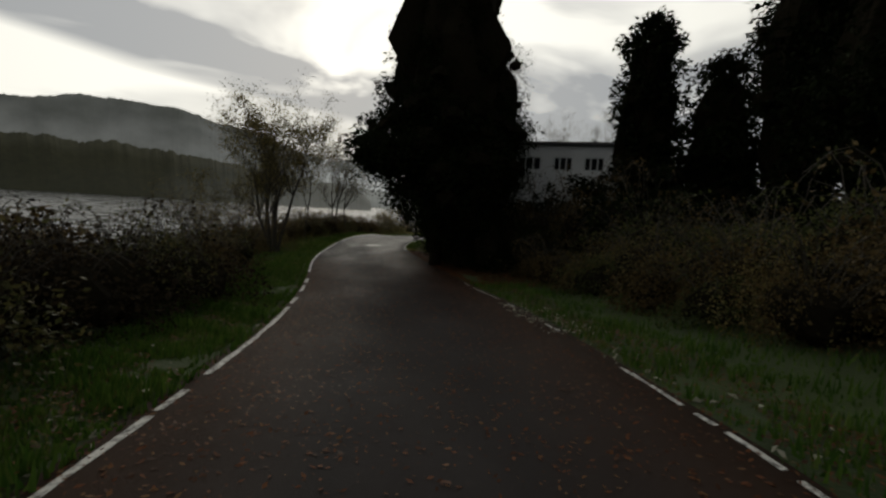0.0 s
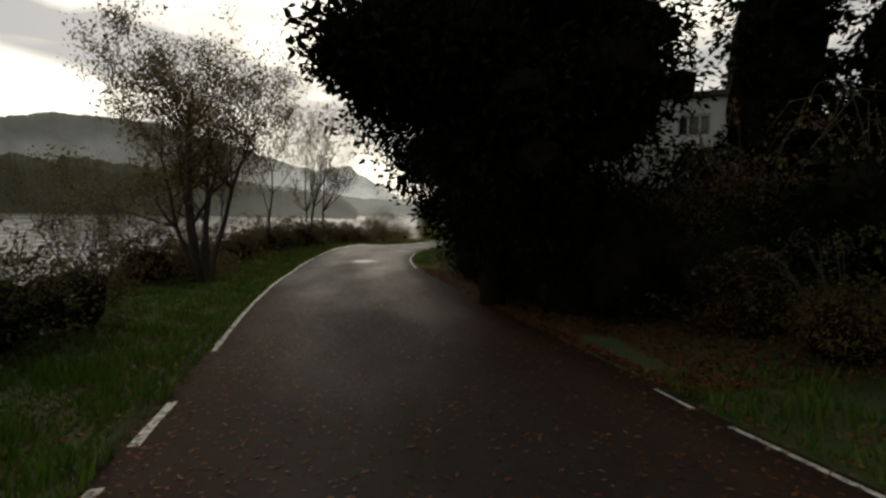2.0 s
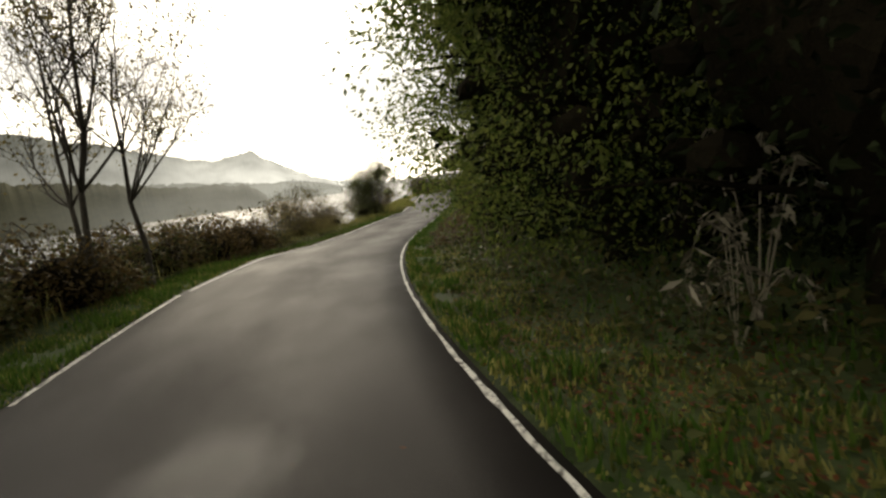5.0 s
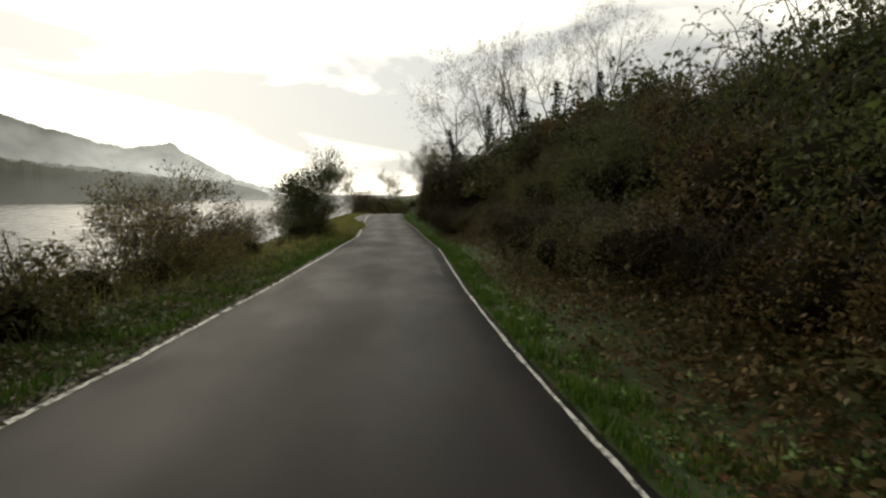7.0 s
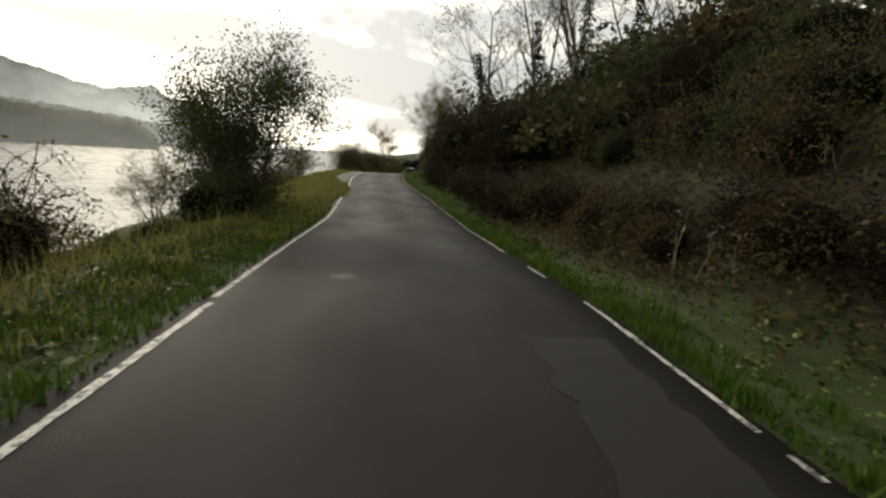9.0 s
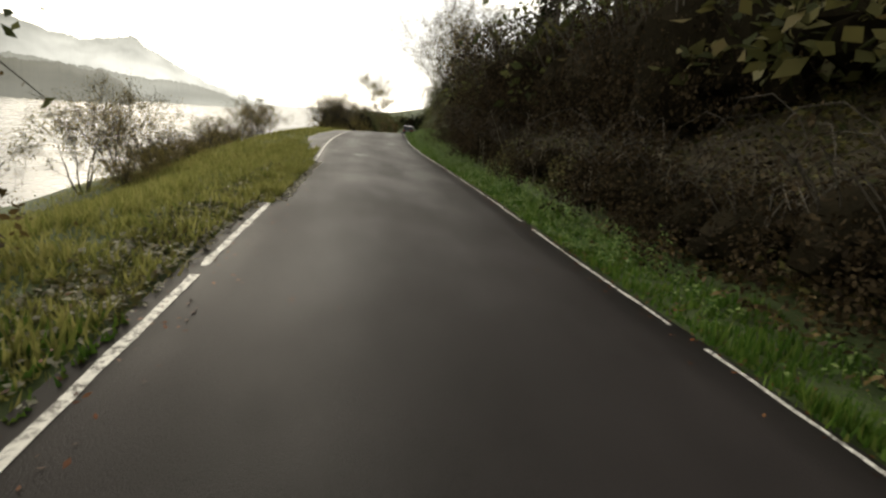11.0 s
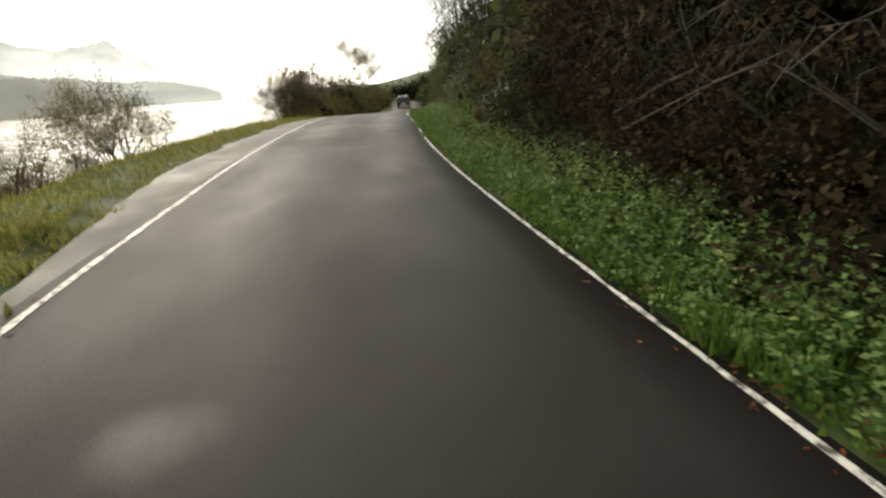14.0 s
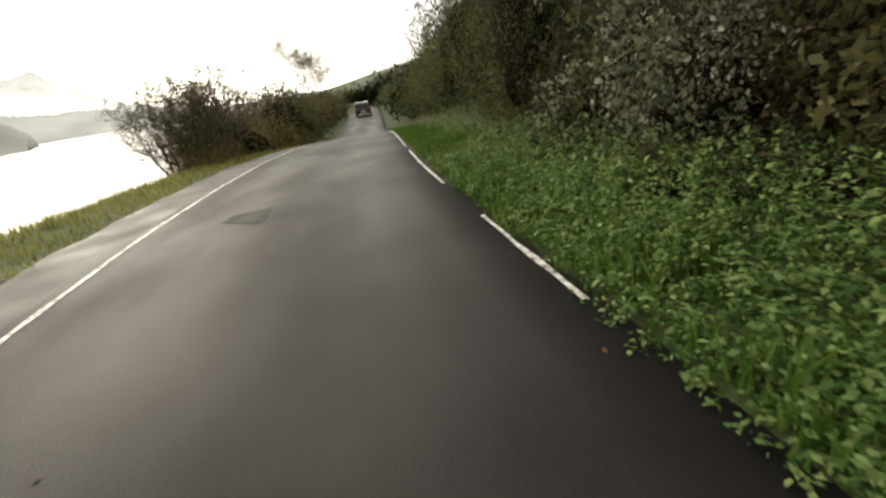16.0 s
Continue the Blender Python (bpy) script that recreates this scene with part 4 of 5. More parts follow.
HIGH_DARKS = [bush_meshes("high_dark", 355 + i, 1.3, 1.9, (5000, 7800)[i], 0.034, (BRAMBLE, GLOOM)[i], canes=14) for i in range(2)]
HIGH_AUTUMNS = [bush_meshes("high_autumn", 365 + i, 1.3, 1.9, 5600, 0.038, AUTUMN, canes=14) for i in range(2)]
TUFTS = [bush_meshes("tuft", 360 + i, 1.2, 1.5, 800, 0.13, (OLIVE, BRAMBLE, HEDGE)[i], canes=6) for i in range(3)]
FROSTY = [bush_meshes("frosty", 165, 1.2, 1.9, 4200, 0.062, GREYLEAF, extra=SEEDHEAD)]
TALL_OLIVES = [bush_meshes("tall_olive", 300 + i, 1.3, 1.9, 3900, 0.057, HEDGE, canes=13) for i in range(3)]
TALL_DARKS = [bush_meshes("tall_dark", 310 + i, 1.3, 1.9, 3700, 0.058, BRAMBLE, canes=13) for i in range(2)]
TALL_RUSSETS = [bush_meshes("tall_russet", 320 + i, 1.3, 1.9, 3600, 0.057, RUSSET, canes=13) for i in range(2)]
LAKESIDE = [bush_meshes("lakeside", 330 + i, 1.3, 1.9, 4000, 0.058, AUTUMN, canes=18, dense=False) for i in range(3)]
# thinner kinds for the rows that stand further back
BACK_RUSSETS = [bush_meshes("back_russet", 170 + i, 1.15, 1.4, 1300, 0.125, RUSSET, canes=8) for i in range(3)]
BACK_BRAMBLES = [bush_meshes("back_bramble", 175 + i, 1.15, 1.3, 1300, 0.13, BRAMBLE, canes=8) for i in range(2)]
BACK_DARKS = [bush_meshes("back_evergreen", 180 + i, 1.3, 1.9, 1200, 0.12, EVERGREEN, canes=4, cane=SHADE_TWIG) for i in range(2)]
# paler HEDGE leaf stands in for haze on the far rows
BACK_OLIVES = [bush_meshes("back_olive", 190 + i, 1.3, 1.9, 1400, 0.13, HEDGE, canes=5) for i in range(3)]
rng_place = np.random.default_rng(77)


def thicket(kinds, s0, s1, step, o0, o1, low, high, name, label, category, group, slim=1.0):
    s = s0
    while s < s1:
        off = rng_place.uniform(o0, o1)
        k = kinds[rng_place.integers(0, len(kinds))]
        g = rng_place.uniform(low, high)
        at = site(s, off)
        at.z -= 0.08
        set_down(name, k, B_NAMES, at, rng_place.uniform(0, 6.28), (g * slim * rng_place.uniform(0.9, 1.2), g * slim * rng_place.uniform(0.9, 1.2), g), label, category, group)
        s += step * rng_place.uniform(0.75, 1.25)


# water side at the start
thicket(GLOOMY + TALL_DARKS + TALL_RUSSETS, 10.5, 17.2, 1.0, -4.1, -3.7, 0.75, 0.92, "bramble_bush", "dark bramble thicket beside the verge above the lake", "bush", "brambles by the lake")
thicket(GLOOMY + TALL_DARKS + TALL_RUSSETS, -2, 10.5, 1.05, -4.0, -3.6, 0.8, 0.98, "bramble_bush", "dark bramble thicket beside the verge above the lake", "bush", "brambles by the lake")
thicket(BACK_RUSSETS + BACK_BRAMBLES, -3, 14, 1.6, -7.2, -5.8, 1.0, 1.2, "bramble_bush", "brown autumn brambles above the reedy shore", "bush", "brambles by the lake")
thicket(BACK_RUSSETS, 0, 30, 2.8, -12, -9.5, 0.6, 0.9, "reed_bush", "low russet scrub at the water's edge", "bush", "shore scrub")
thicket(RUSSETS + BRAMBLES, 9, 20.5, 1.4, -7.4, -6.2, 0.75, 1.0, "reed_bush", "russet scrub and reeds above the water", "bush", "shore scrub")
# land side at the start
thicket(TALL_RUSSETS + TALL_OLIVES + RUSSETS, -2, 14, 1.2, 3.7, 4.3, 0.65, 0.85, "bramble_bush", "brown bramble thicket beside the verge under tall trees", "bush", "brambles under the trees")
thicket(HIGH_AUTUMNS + TALL_RUSSETS, 5, 13.5, 1.1, 4.6, 5.3, 0.9, 1.02, "bramble_bush", "brown autumn brambles behind the verge", "bush", "brambles under the trees")
thicket(TALL_RUSSETS + TALL_OLIVES, 0, 14, 1.6, 5.8, 7.0, 1.1, 1.4, "bramble_bush", "tall brown brambles and bracken behind the verge", "bush", "brambles under the trees")
for x, y, g in ((6.0, 18.6, 1.55), (7.2, 17.4, 1.75), (8.6, 16.0, 1.7)):
    set_down("shrub", TALL_RUSSETS[int(x) % 2], B_NAMES, Vector((x, y, float(ground_z(x, y)[0]) - 0.1)), x, (g * 0.8, g * 0.8, g), "tall brown shrub half hiding the hut", "shrub", "shrubs by the hut")
thicket(TALL_OLIVES + TALL_RUSSETS, 3, 16, 2.2, 8.2, 9.8, 0.75, 1.0, "shrub", "dense olive-green shrub in front of the hut", "shrub", "shrubs by the hut")
# shaded stretch, its deep shade carried by near-black leaf colour
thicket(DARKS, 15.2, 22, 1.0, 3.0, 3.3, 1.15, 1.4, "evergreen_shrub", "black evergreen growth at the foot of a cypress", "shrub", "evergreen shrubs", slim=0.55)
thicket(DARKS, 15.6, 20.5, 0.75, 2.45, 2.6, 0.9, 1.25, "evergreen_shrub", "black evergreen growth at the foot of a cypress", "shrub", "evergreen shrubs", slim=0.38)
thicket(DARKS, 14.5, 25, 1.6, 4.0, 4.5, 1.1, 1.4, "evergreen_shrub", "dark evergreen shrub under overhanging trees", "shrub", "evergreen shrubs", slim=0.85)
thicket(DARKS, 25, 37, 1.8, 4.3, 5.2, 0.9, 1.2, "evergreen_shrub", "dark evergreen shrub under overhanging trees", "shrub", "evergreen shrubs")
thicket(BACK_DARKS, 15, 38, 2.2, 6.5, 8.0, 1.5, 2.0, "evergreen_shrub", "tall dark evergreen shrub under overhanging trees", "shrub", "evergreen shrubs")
# lakeside between the trees
thicket(LAKESIDE, 52, 58, 1.4, -7.0, -5.6, 0.75, 1.0, "lakeside_bush", "thin brown scrub on the lake bank", "bush", "lakeside scrub")
thicket(TALL_RUSSETS + LAKESIDE, 51, 57, 0.9, -6.8, -5.6, 1.0, 1.3, "lakeside_bush", "dense brown scrub on the lake bank", "bush", "lakeside scrub")
thicket(LAKESIDE + HIGH_AUTUMNS, 42.5, 51, 1.0, -4.6, -4.0, 0.65, 0.9, "lakeside_bush", "dense brown scrub on the lake bank", "bush", "lakeside scrub")
thicket(LAKESIDE, 41, 54, 1.5, -6.2, -5.0, 0.55, 0.75, "lakeside_bush", "thin brown scrub on the lake bank", "bush", "lakeside scrub")
thicket(TALL_OLIVES + TALL_RUSSETS, 59.2, 63, 0.75, -4.7, -3.5, 0.85, 1.2, "lakeside_bush", "leafy shrub round the foot of a tree", "bush", "lakeside scrub")
thicket(LAKESIDE + RUSSETS, 22.5, 29.5, 1.15, -5.0, -4.2, 0.8, 1.1, "lakeside_bush", "thin brown scrub with the water showing through", "bush", "lakeside scrub")
thicket(LAKESIDE, 31, 41, 1.5, -5.3, -4.6, 0.85, 1.1, "lakeside_bush", "thin brown scrub with the water showing through", "bush", "lakeside scrub")
thicket(RUSSETS + BRAMBLES, 29.5, 41, 1.0, -4.3, -3.6, 0.85, 1.2, "lakeside_bush", "brown scrub round the feet of lakeside trees", "bush", "lakeside scrub")
thicket(BACK_RUSSETS + BACK_BRAMBLES, 26, 41, 1.6, -7.2, -6.0, 1.0, 1.4, "lakeside_bush", "brown scrub between lakeside trees", "bush", "lakeside scrub")
thicket(BACK_RUSSETS, 28, 60, 3.2, -8.5, -7.0, 0.6, 0.85, "lakeside_bush", "thin russet scrub down the lake bank", "bush", "lakeside scrub")
thicket(BRAMBLES, 47, 58, 2.2, -4.9, -4.2, 0.4, 0.6, "bramble_bush", "low brambles spreading over the lakeside verge", "bush", "lakeside scrub")
thicket(LAKESIDE, 73, 88, 1.3, -7.0, -6.2, 0.55, 0.8, "lakeside_bush", "low brown scrub on the slope by the water", "bush", "slope scrub")
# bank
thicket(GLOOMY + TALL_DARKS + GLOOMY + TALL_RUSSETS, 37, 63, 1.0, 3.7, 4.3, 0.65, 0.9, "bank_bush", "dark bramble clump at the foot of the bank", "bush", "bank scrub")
thicket(TALL_DARKS + TALL_RUSSETS + TALL_OLIVES, 50, 62, 1.25, 5.2, 6.2, 0.75, 1.0, "bank_bush", "brown and olive brambles covering the steep bank", "bush", "bank scrub")
thicket(TALL_DARKS + TALL_RUSSETS + TALL_OLIVES, 38, 50, 1.35, 5.2, 6.2, 1.0, 1.3, "bank_bush", "brown and olive brambles covering the steep bank", "bush", "bank scrub")
thicket(TALL_OLIVES + TALL_RUSSETS + TALL_DARKS, 40, 54, 1.8, 6.8, 7.8, 1.1, 1.4, "bank_bush", "tall russet and olive scrub on the steep bank", "bush", "bank scrub")
thicket(TALL_OLIVES + TALL_RUSSETS + TALL_DARKS, 54, 60, 1.7, 6.8, 8.0, 0.85, 1.1, "bank_bush", "russet and olive scrub on the steep bank", "bush", "bank scrub")
thicket(HIGH_OLIVES + HIGH_DARKS, 60.5, 74, 2.0, 7.2, 8.4, 1.6, 2.0, "bank_bush", "tall russet and olive scrub on the steep bank", "bush", "bank scrub")
thicket(BACK_OLIVES + BACK_RUSSETS, 59, 74, 2.4, 9.5, 12.5, 1.8, 2.3, "bank_bush", "tall scrub along the top of the bank", "bush", "bank scrub")
thicket(TALL_OLIVES, 42, 45.5, 1.2, 7.0, 7.8, 1.5, 1.75, "bank_bush", "tall olive scrub crowning the steep bank", "bush", "bank scrub", slim=0.75)
thicket(TALL_OLIVES + TALL_RUSSETS, 41, 60, 1.9, 8.4, 10.5, 1.0, 1.5, "bank_bush", "scrub along the top of the bank", "bush", "bank scrub")
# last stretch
# GLOOM kinds put the hedge's deep shade into leaf colour
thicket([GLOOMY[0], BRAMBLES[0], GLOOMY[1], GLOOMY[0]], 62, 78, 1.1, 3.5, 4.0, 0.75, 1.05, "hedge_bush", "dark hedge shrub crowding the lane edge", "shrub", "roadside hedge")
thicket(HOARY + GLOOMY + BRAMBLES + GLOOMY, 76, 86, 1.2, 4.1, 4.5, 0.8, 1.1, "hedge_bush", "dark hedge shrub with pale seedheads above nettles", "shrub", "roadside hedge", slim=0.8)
thicket(HOARY + BRAMBLES, 86, 98, 1.3, 4.2, 4.7, 1.1, 1.45, "hedge_bush", "dark hedge shrub with pale seedheads above nettles", "shrub", "roadside hedge", slim=0.8)
for s, off, g in ((85.2, 4.1, 1.05), (90.2, 3.9, 1.15), (91.6, 4.2, 1.35)):
    at = site(s, off)
    set_down("hedge_bush", FROSTY[0], B_NAMES, at, s, (g * 0.8, g * 0.8, g), "grey-green shrub with pale seedheads standing over nettles", "shrub", "roadside hedge")
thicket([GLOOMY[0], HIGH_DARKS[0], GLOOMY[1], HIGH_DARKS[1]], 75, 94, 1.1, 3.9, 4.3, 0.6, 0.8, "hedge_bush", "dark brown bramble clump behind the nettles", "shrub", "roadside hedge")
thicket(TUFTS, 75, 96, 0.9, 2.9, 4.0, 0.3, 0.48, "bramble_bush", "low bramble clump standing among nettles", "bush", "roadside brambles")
# dark leaves before 90, olive after: hedge shade and light set by colour
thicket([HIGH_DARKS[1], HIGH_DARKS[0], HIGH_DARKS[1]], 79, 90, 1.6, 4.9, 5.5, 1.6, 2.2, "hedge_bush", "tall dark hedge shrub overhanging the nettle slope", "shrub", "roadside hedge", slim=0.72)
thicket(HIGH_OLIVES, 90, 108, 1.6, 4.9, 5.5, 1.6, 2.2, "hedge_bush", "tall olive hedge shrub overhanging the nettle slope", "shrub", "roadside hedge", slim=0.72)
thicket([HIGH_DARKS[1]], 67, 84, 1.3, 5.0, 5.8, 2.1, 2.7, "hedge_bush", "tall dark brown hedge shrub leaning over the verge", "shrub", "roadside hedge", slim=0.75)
thicket(BACK_OLIVES + BACK_BRAMBLES, 62, 102, 2.0, 6.4, 7.4, 1.9, 2.5, "hedge_bush", "tall dark hedge shrub beside the lane", "shrub", "roadside hedge")
thicket(BACK_OLIVES + BACK_DARKS, 66, 130, 4.2, 9.0, 11.0, 1.9, 2.6, "hedge_bush", "high dark thicket behind the roadside hedge", "shrub", "roadside hedge")
thicket(HIGH_OLIVES, 95.5, 116, 1.5, 4.0, 4.5, 2.2, 2.8, "hedge_bush", "tall olive hedge tree crowding the lane edge", "shrub", "roadside hedge", slim=0.42)
thicket(HIGH_OLIVES, 110, 128, 2.6, 4.4, 5.4, 1.6, 2.2, "hedge_bush", "olive roadside shrub further down the lane", "shrub", "roadside hedge")
thicket(BACK_OLIVES + BACK_DARKS, 128, 172, 2.2, 4.4, 5.6, 1.6, 2.3, "hedge_bush", "olive roadside shrub further down the lane", "shrub", "roadside hedge")
thicket(BACK_OLIVES + BACK_DARKS, 168, 186, 2.2, -4.0, 5.0, 2.0, 3.0, "far_shrub", "hazy olive shrub where the lane bends away", "shrub", "far shrubs")
thicket(LAKESIDE, 104.0, 112, 1.2, -6.0, -4.8, 0.9, 1.25, "lakeside_bush", "brown thorny bush beside the lane and lake", "bush", "far lakeside bushes")
thicket(HIGH_AUTUMNS + LAKESIDE, 110, 128, 1.6, -6.2, -4.8, 1.8, 2.4, "lakeside_bush", "olive and brown bushes lining the lane", "bush", "far lakeside bushes")
thicket(BACK_RUSSETS + BACK_OLIVES, 128, 172, 2.2, -6.2, -4.8, 1.8, 2.6, "lakeside_bush", "olive and brown bushes lining the lane", "bush", "far lakeside bushes")

thicket(HIGH_OLIVES, 119, 124, 1.6, -4.8, -4.2, 2.6, 3.1, "lakeside_bush", "tall round olive bush beside the lane", "bush", "far lakeside bushes", slim=0.8)

# ---- trees ----
T_NAMES = ("trunk", "crown")


def tree(name, meshes, s, off, turn, scale, label, group="", tilt=0.0):
    """tilt: how far the tree leans towards the land, in radians."""
    at = site(s, off)
    root = set_down(name, meshes, T_NAMES, at, turn, (scale, scale, scale), label, "tree", group)
    if tilt:
        root.matrix_world = Matrix.LocRotScale(at, Euler((0, tilt, 0)).to_matrix() @ Euler((0, 0, turn)).to_matrix(), Vector((scale, scale, scale)))
    return root


tree("alder_tree", tree_meshes("alder", 201, 6.2, stems=7, lean=0.19, radius=0.10, leaf=0.066, leaves=30000, kids=(7, 6, 4), shrink=0.45, cloud=0.15), 22.7, -3.65, 0.3, 1.0,
     "many-stemmed alder with thin autumn leaves by the lake")
tree("willow_tree", tree_meshes("willow", 202, 3.4, stems=6, lean=0.95, radius=0.06, leaf=0.055, leaves=7000, kids=(7, 6, 5), cloud=0.12), 23.5, -6.4, 1.2, 0.9,
     "low leaning willow with thin leaves above the water")
slender = dict(leaf=0.065, leaves=2600, kids=(12, 8, 6), cloud=0.13, lift=0.24)
slim = [tree_meshes("slim", 210, 5.6, stems=1, lean=0.03, radius=0.075, shrink=0.42, **slender),
        tree_meshes("slim", 211, 6.4, stems=2, lean=0.05, radius=0.075, shrink=0.40, **slender),
        tree_meshes("slim", 213, 6.2, stems=1, lean=0.02, radius=0.075, shrink=0.50, **slender)]
for k, (s, off, g) in enumerate(((28.9, -3.9, 1.0), (32.5, -3.4, 1.0), (33.8, -3.1, 0.97), (31.0, -6.5, 0.95))):
    tree("slender_tree", slim[k % 3], s, off, k * 1.4, g, "slender tree with nearly bare branches beside the lake", "slender lakeside trees", (-0.06, 0.09, 0.12, 0.02)[k])
small = [tree_meshes("sapling", 220 + i, 3.0, stems=4, lean=0.4, radius=0.045, leaf=0.06, leaves=3400, kids=(6, 5, 3), cloud=0.14) for i in range(3)]
for s, off, g in ((45.5, -4.4, 0.82), (47.5, -5.8, 0.75), (50, -6.6, 0.85), (53.1, -6.7, 1.1), (44, -8, 0.9)):
    tree("lakeside_sapling", small[int(s) % 3], s, off, s, g, "bushy lakeside sapling with sparse brown leaves", "lakeside saplings")
tree("round_tree", tree_meshes("round", 231, 3.7, stems=8, lean=0.45, radius=0.06, leaf=0.07, leaves=30000, leafmat=HEDGE, kids=(7, 6, 3), cloud=0.20), 60.9, -3.9, 0.0, 0.95,
     "rounded leafy tree turning brown at the lake edge")
for s, off, g in ((70, -9.5, 0.95), (72.5, -10.0, 1.0), (74.6, -8.1, 0.75), (75.6, -7.5, 0.8), (76.6, -8.0, 0.85), (77.7, -7.5, 0.75), (82, -6.8, 0.45), (84, -6.2, 0.55), (86, -6.0, 0.5), (87.2, -5.9, 0.65), (88.5, -6.3, 0.72), (89.4, -6.9, 0.75), (92, -7.0, 0.5)):
    tree("lakeside_sapling", small[int(s) % 3], s, off, s, g, "thin sapling on the slope by the water", "slope saplings")
thorn = [tree_meshes("thorn", 240 + i, 3.2, stems=5, lean=0.4, radius=0.06, leaf=0.05, leaves=2000, kids=(7, 5, 4), cloud=0.09) for i in range(2)]
for s, off, g in ((103.6, -5.4, 0.95), (104.4, -4.9, 1.05), (105.4, -5.3, 1.15), (106.8, -5.6, 1.2), (108.5, -5.2, 1.25)):
    tree("thorn_tree", thorn[int(s) % 2], s, off, s, g, "bare spreading thorn tree beside the lane", "thorn trees")
twiggy = [tree_meshes("twiggy", 260 + i, 5.6, stems=4, lean=0.35, radius=0.06, leaf=0.06, leaves=4200, kids=(8, 6, 5), shrink=0.45, cloud=0.12) for i in range(2)]
for s, off, g in ((85.5, 4.9, 1.05), (89.5, 4.8, 1.2), (93.0, 4.8, 1.2), (98, 5.0, 1.2)):
    tree("hedgerow_tree", twiggy[int(s) % 2], s, off, s, g, "twiggy nearly bare tree growing out of the hedge", "hedgerow trees")
tree("tall_tree", tree_meshes("tall", 251, 7.4, stems=2, lean=0.15, radius=0.12, leaf=0.09, leaves=14000, kids=(9, 7, 5), shrink=0.45, cloud=0.2), 146, -5.0, 0.0, 1.05,
     "tall thin tree with sparse foliage down the lane")


OUTLINE = ([0, 0.05, 0.16, 0.30, 0.42, 0.7, 0.9, 1.0], [0.45, 0.70, 0.98, 0.95, 0.68, 0.52, 0.44, 0.12])


def clump_mesh(name, vs, fs, mat):
    """Leaves as quads and clump hearts as triangles in one mesh."""
    me = bpy.data.meshes.new(name)
    faces = [tuple(q) for q in fs[0].tolist()]
    for q in fs[1:]:
        faces += [tuple(w[:3]) for w in q.tolist()]
    me.from_pydata(np.concatenate(vs).tolist(), [], faces)
    me.materials.append(mat)
    me.materials.append(SHADE_TWIG)
    me.polygons.foreach_set("material_index", np.array([0] * len(fs[0]) + [1] * (len(faces) - len(fs[0])), dtype=np.int32))
    return me


def conifer_meshes(name, seed, height, width, leaves, leafmat=EVERGREEN, clear=None, clumps=150, size=0.15, solid=1.0, boughs=(), taper=0.0):
    """Dense evergreen: tapered trunk, side limbs that end in ragged clumps of sprays, uneven outline with gaps."""
    rng = np.random.default_rng(seed)
    lines = [[(np.array([0, 0, -0.2]), 0.2), (np.array([0.03, 0, height * 0.4]), 0.14), (np.array([0, 0.04, height * 0.97]), 0.02)]]
    t = np.sort(rng.random(clumps) ** 0.9)
    a = np.arange(clumps) * 2.4 + rng.normal(size=clumps) * 0.5
    lumpy = 1 + 0.12 * np.sin(a * 2 + t * 7 + seed) + 0.10 * rng.normal(size=clumps)
    reach = rng.choice([0.45, 0.7, 0.86, 0.9], clumps)
    r = np.interp(t, *OUTLINE) * width / 2 * lumpy * reach * (1 - taper * np.clip((t - 0.45) / 0.35, 0, 1))
    mid = np.stack([np.cos(a) * r, np.sin(a) * r, 0.25 + t * (height - 0.4)], 1)
    span = (0.13 + 0.09 * rng.random(clumps)) * width / 2 * (0.6 + 0.5 * np.interp(t, *OUTLINE))
    for tip, count, thick in boughs:
        f = rng.random(count) ** 0.7
        tip = np.array(tip)
        at = np.array([0, 0, tip[2] + 0.9]) * (1 - f)[:, None] + tip * f[:, None] + np.clip(rng.normal(size=(count, 3)), -1.4, 1.4) * thick * (1.15 - 0.75 * f)[:, None] * np.array([1, 1, 0.8])
        mid, t, a = np.concatenate([mid, at]), np.concatenate([t, 0.25 + 0 * f]), np.concatenate([a, 0 * f + math.atan2(tip[1], tip[0])])
        span, reach = np.concatenate([span, 0.28 + 0.14 * rng.random(count)]), np.concatenate([reach, 0.9 + 0 * f])
        clumps += count
    for q in mid[::2]:
        if clear is not None and not bool(clear(q[None])[0]):
            continue
        lines.append([(np.array([0, 0, max(q[2] - 0.3, 0.1)]), 0.03), (q * np.array([0.6, 0.6, 1.0]), 0.018), (q, 0.006)])
    k = rng.choice(clumps, leaves, p=span ** 2 / np.sum(span ** 2))
    d = rng.normal(size=(leaves, 3))
    d /= np.linalg.norm(d, axis=1)[:, None]
    pts = mid[k] + d * (span[k] * (0.5 + 0.6 * rng.random(leaves) ** 0.8))[:, None] * np.array([1.25, 1.25, 0.95])
    out = d * 0.6 + np.stack([np.cos(a[k]), np.sin(a[k]), -0.1 + 0 * a[k]], 1) * 0.5
    keep = pts[:, 2] > 0.05
    if clear is not None:
        keep &= clear(pts)
    v, f = leaf_cloud(pts[keep], size, rng, droop=0.4, narrow=0.5, spread=out[keep])
    # solid dark ball in each clump, standing in for its shaded depth
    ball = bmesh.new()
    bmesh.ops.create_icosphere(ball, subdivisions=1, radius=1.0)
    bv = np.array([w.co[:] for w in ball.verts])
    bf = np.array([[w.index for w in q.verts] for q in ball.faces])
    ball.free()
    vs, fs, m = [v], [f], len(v)
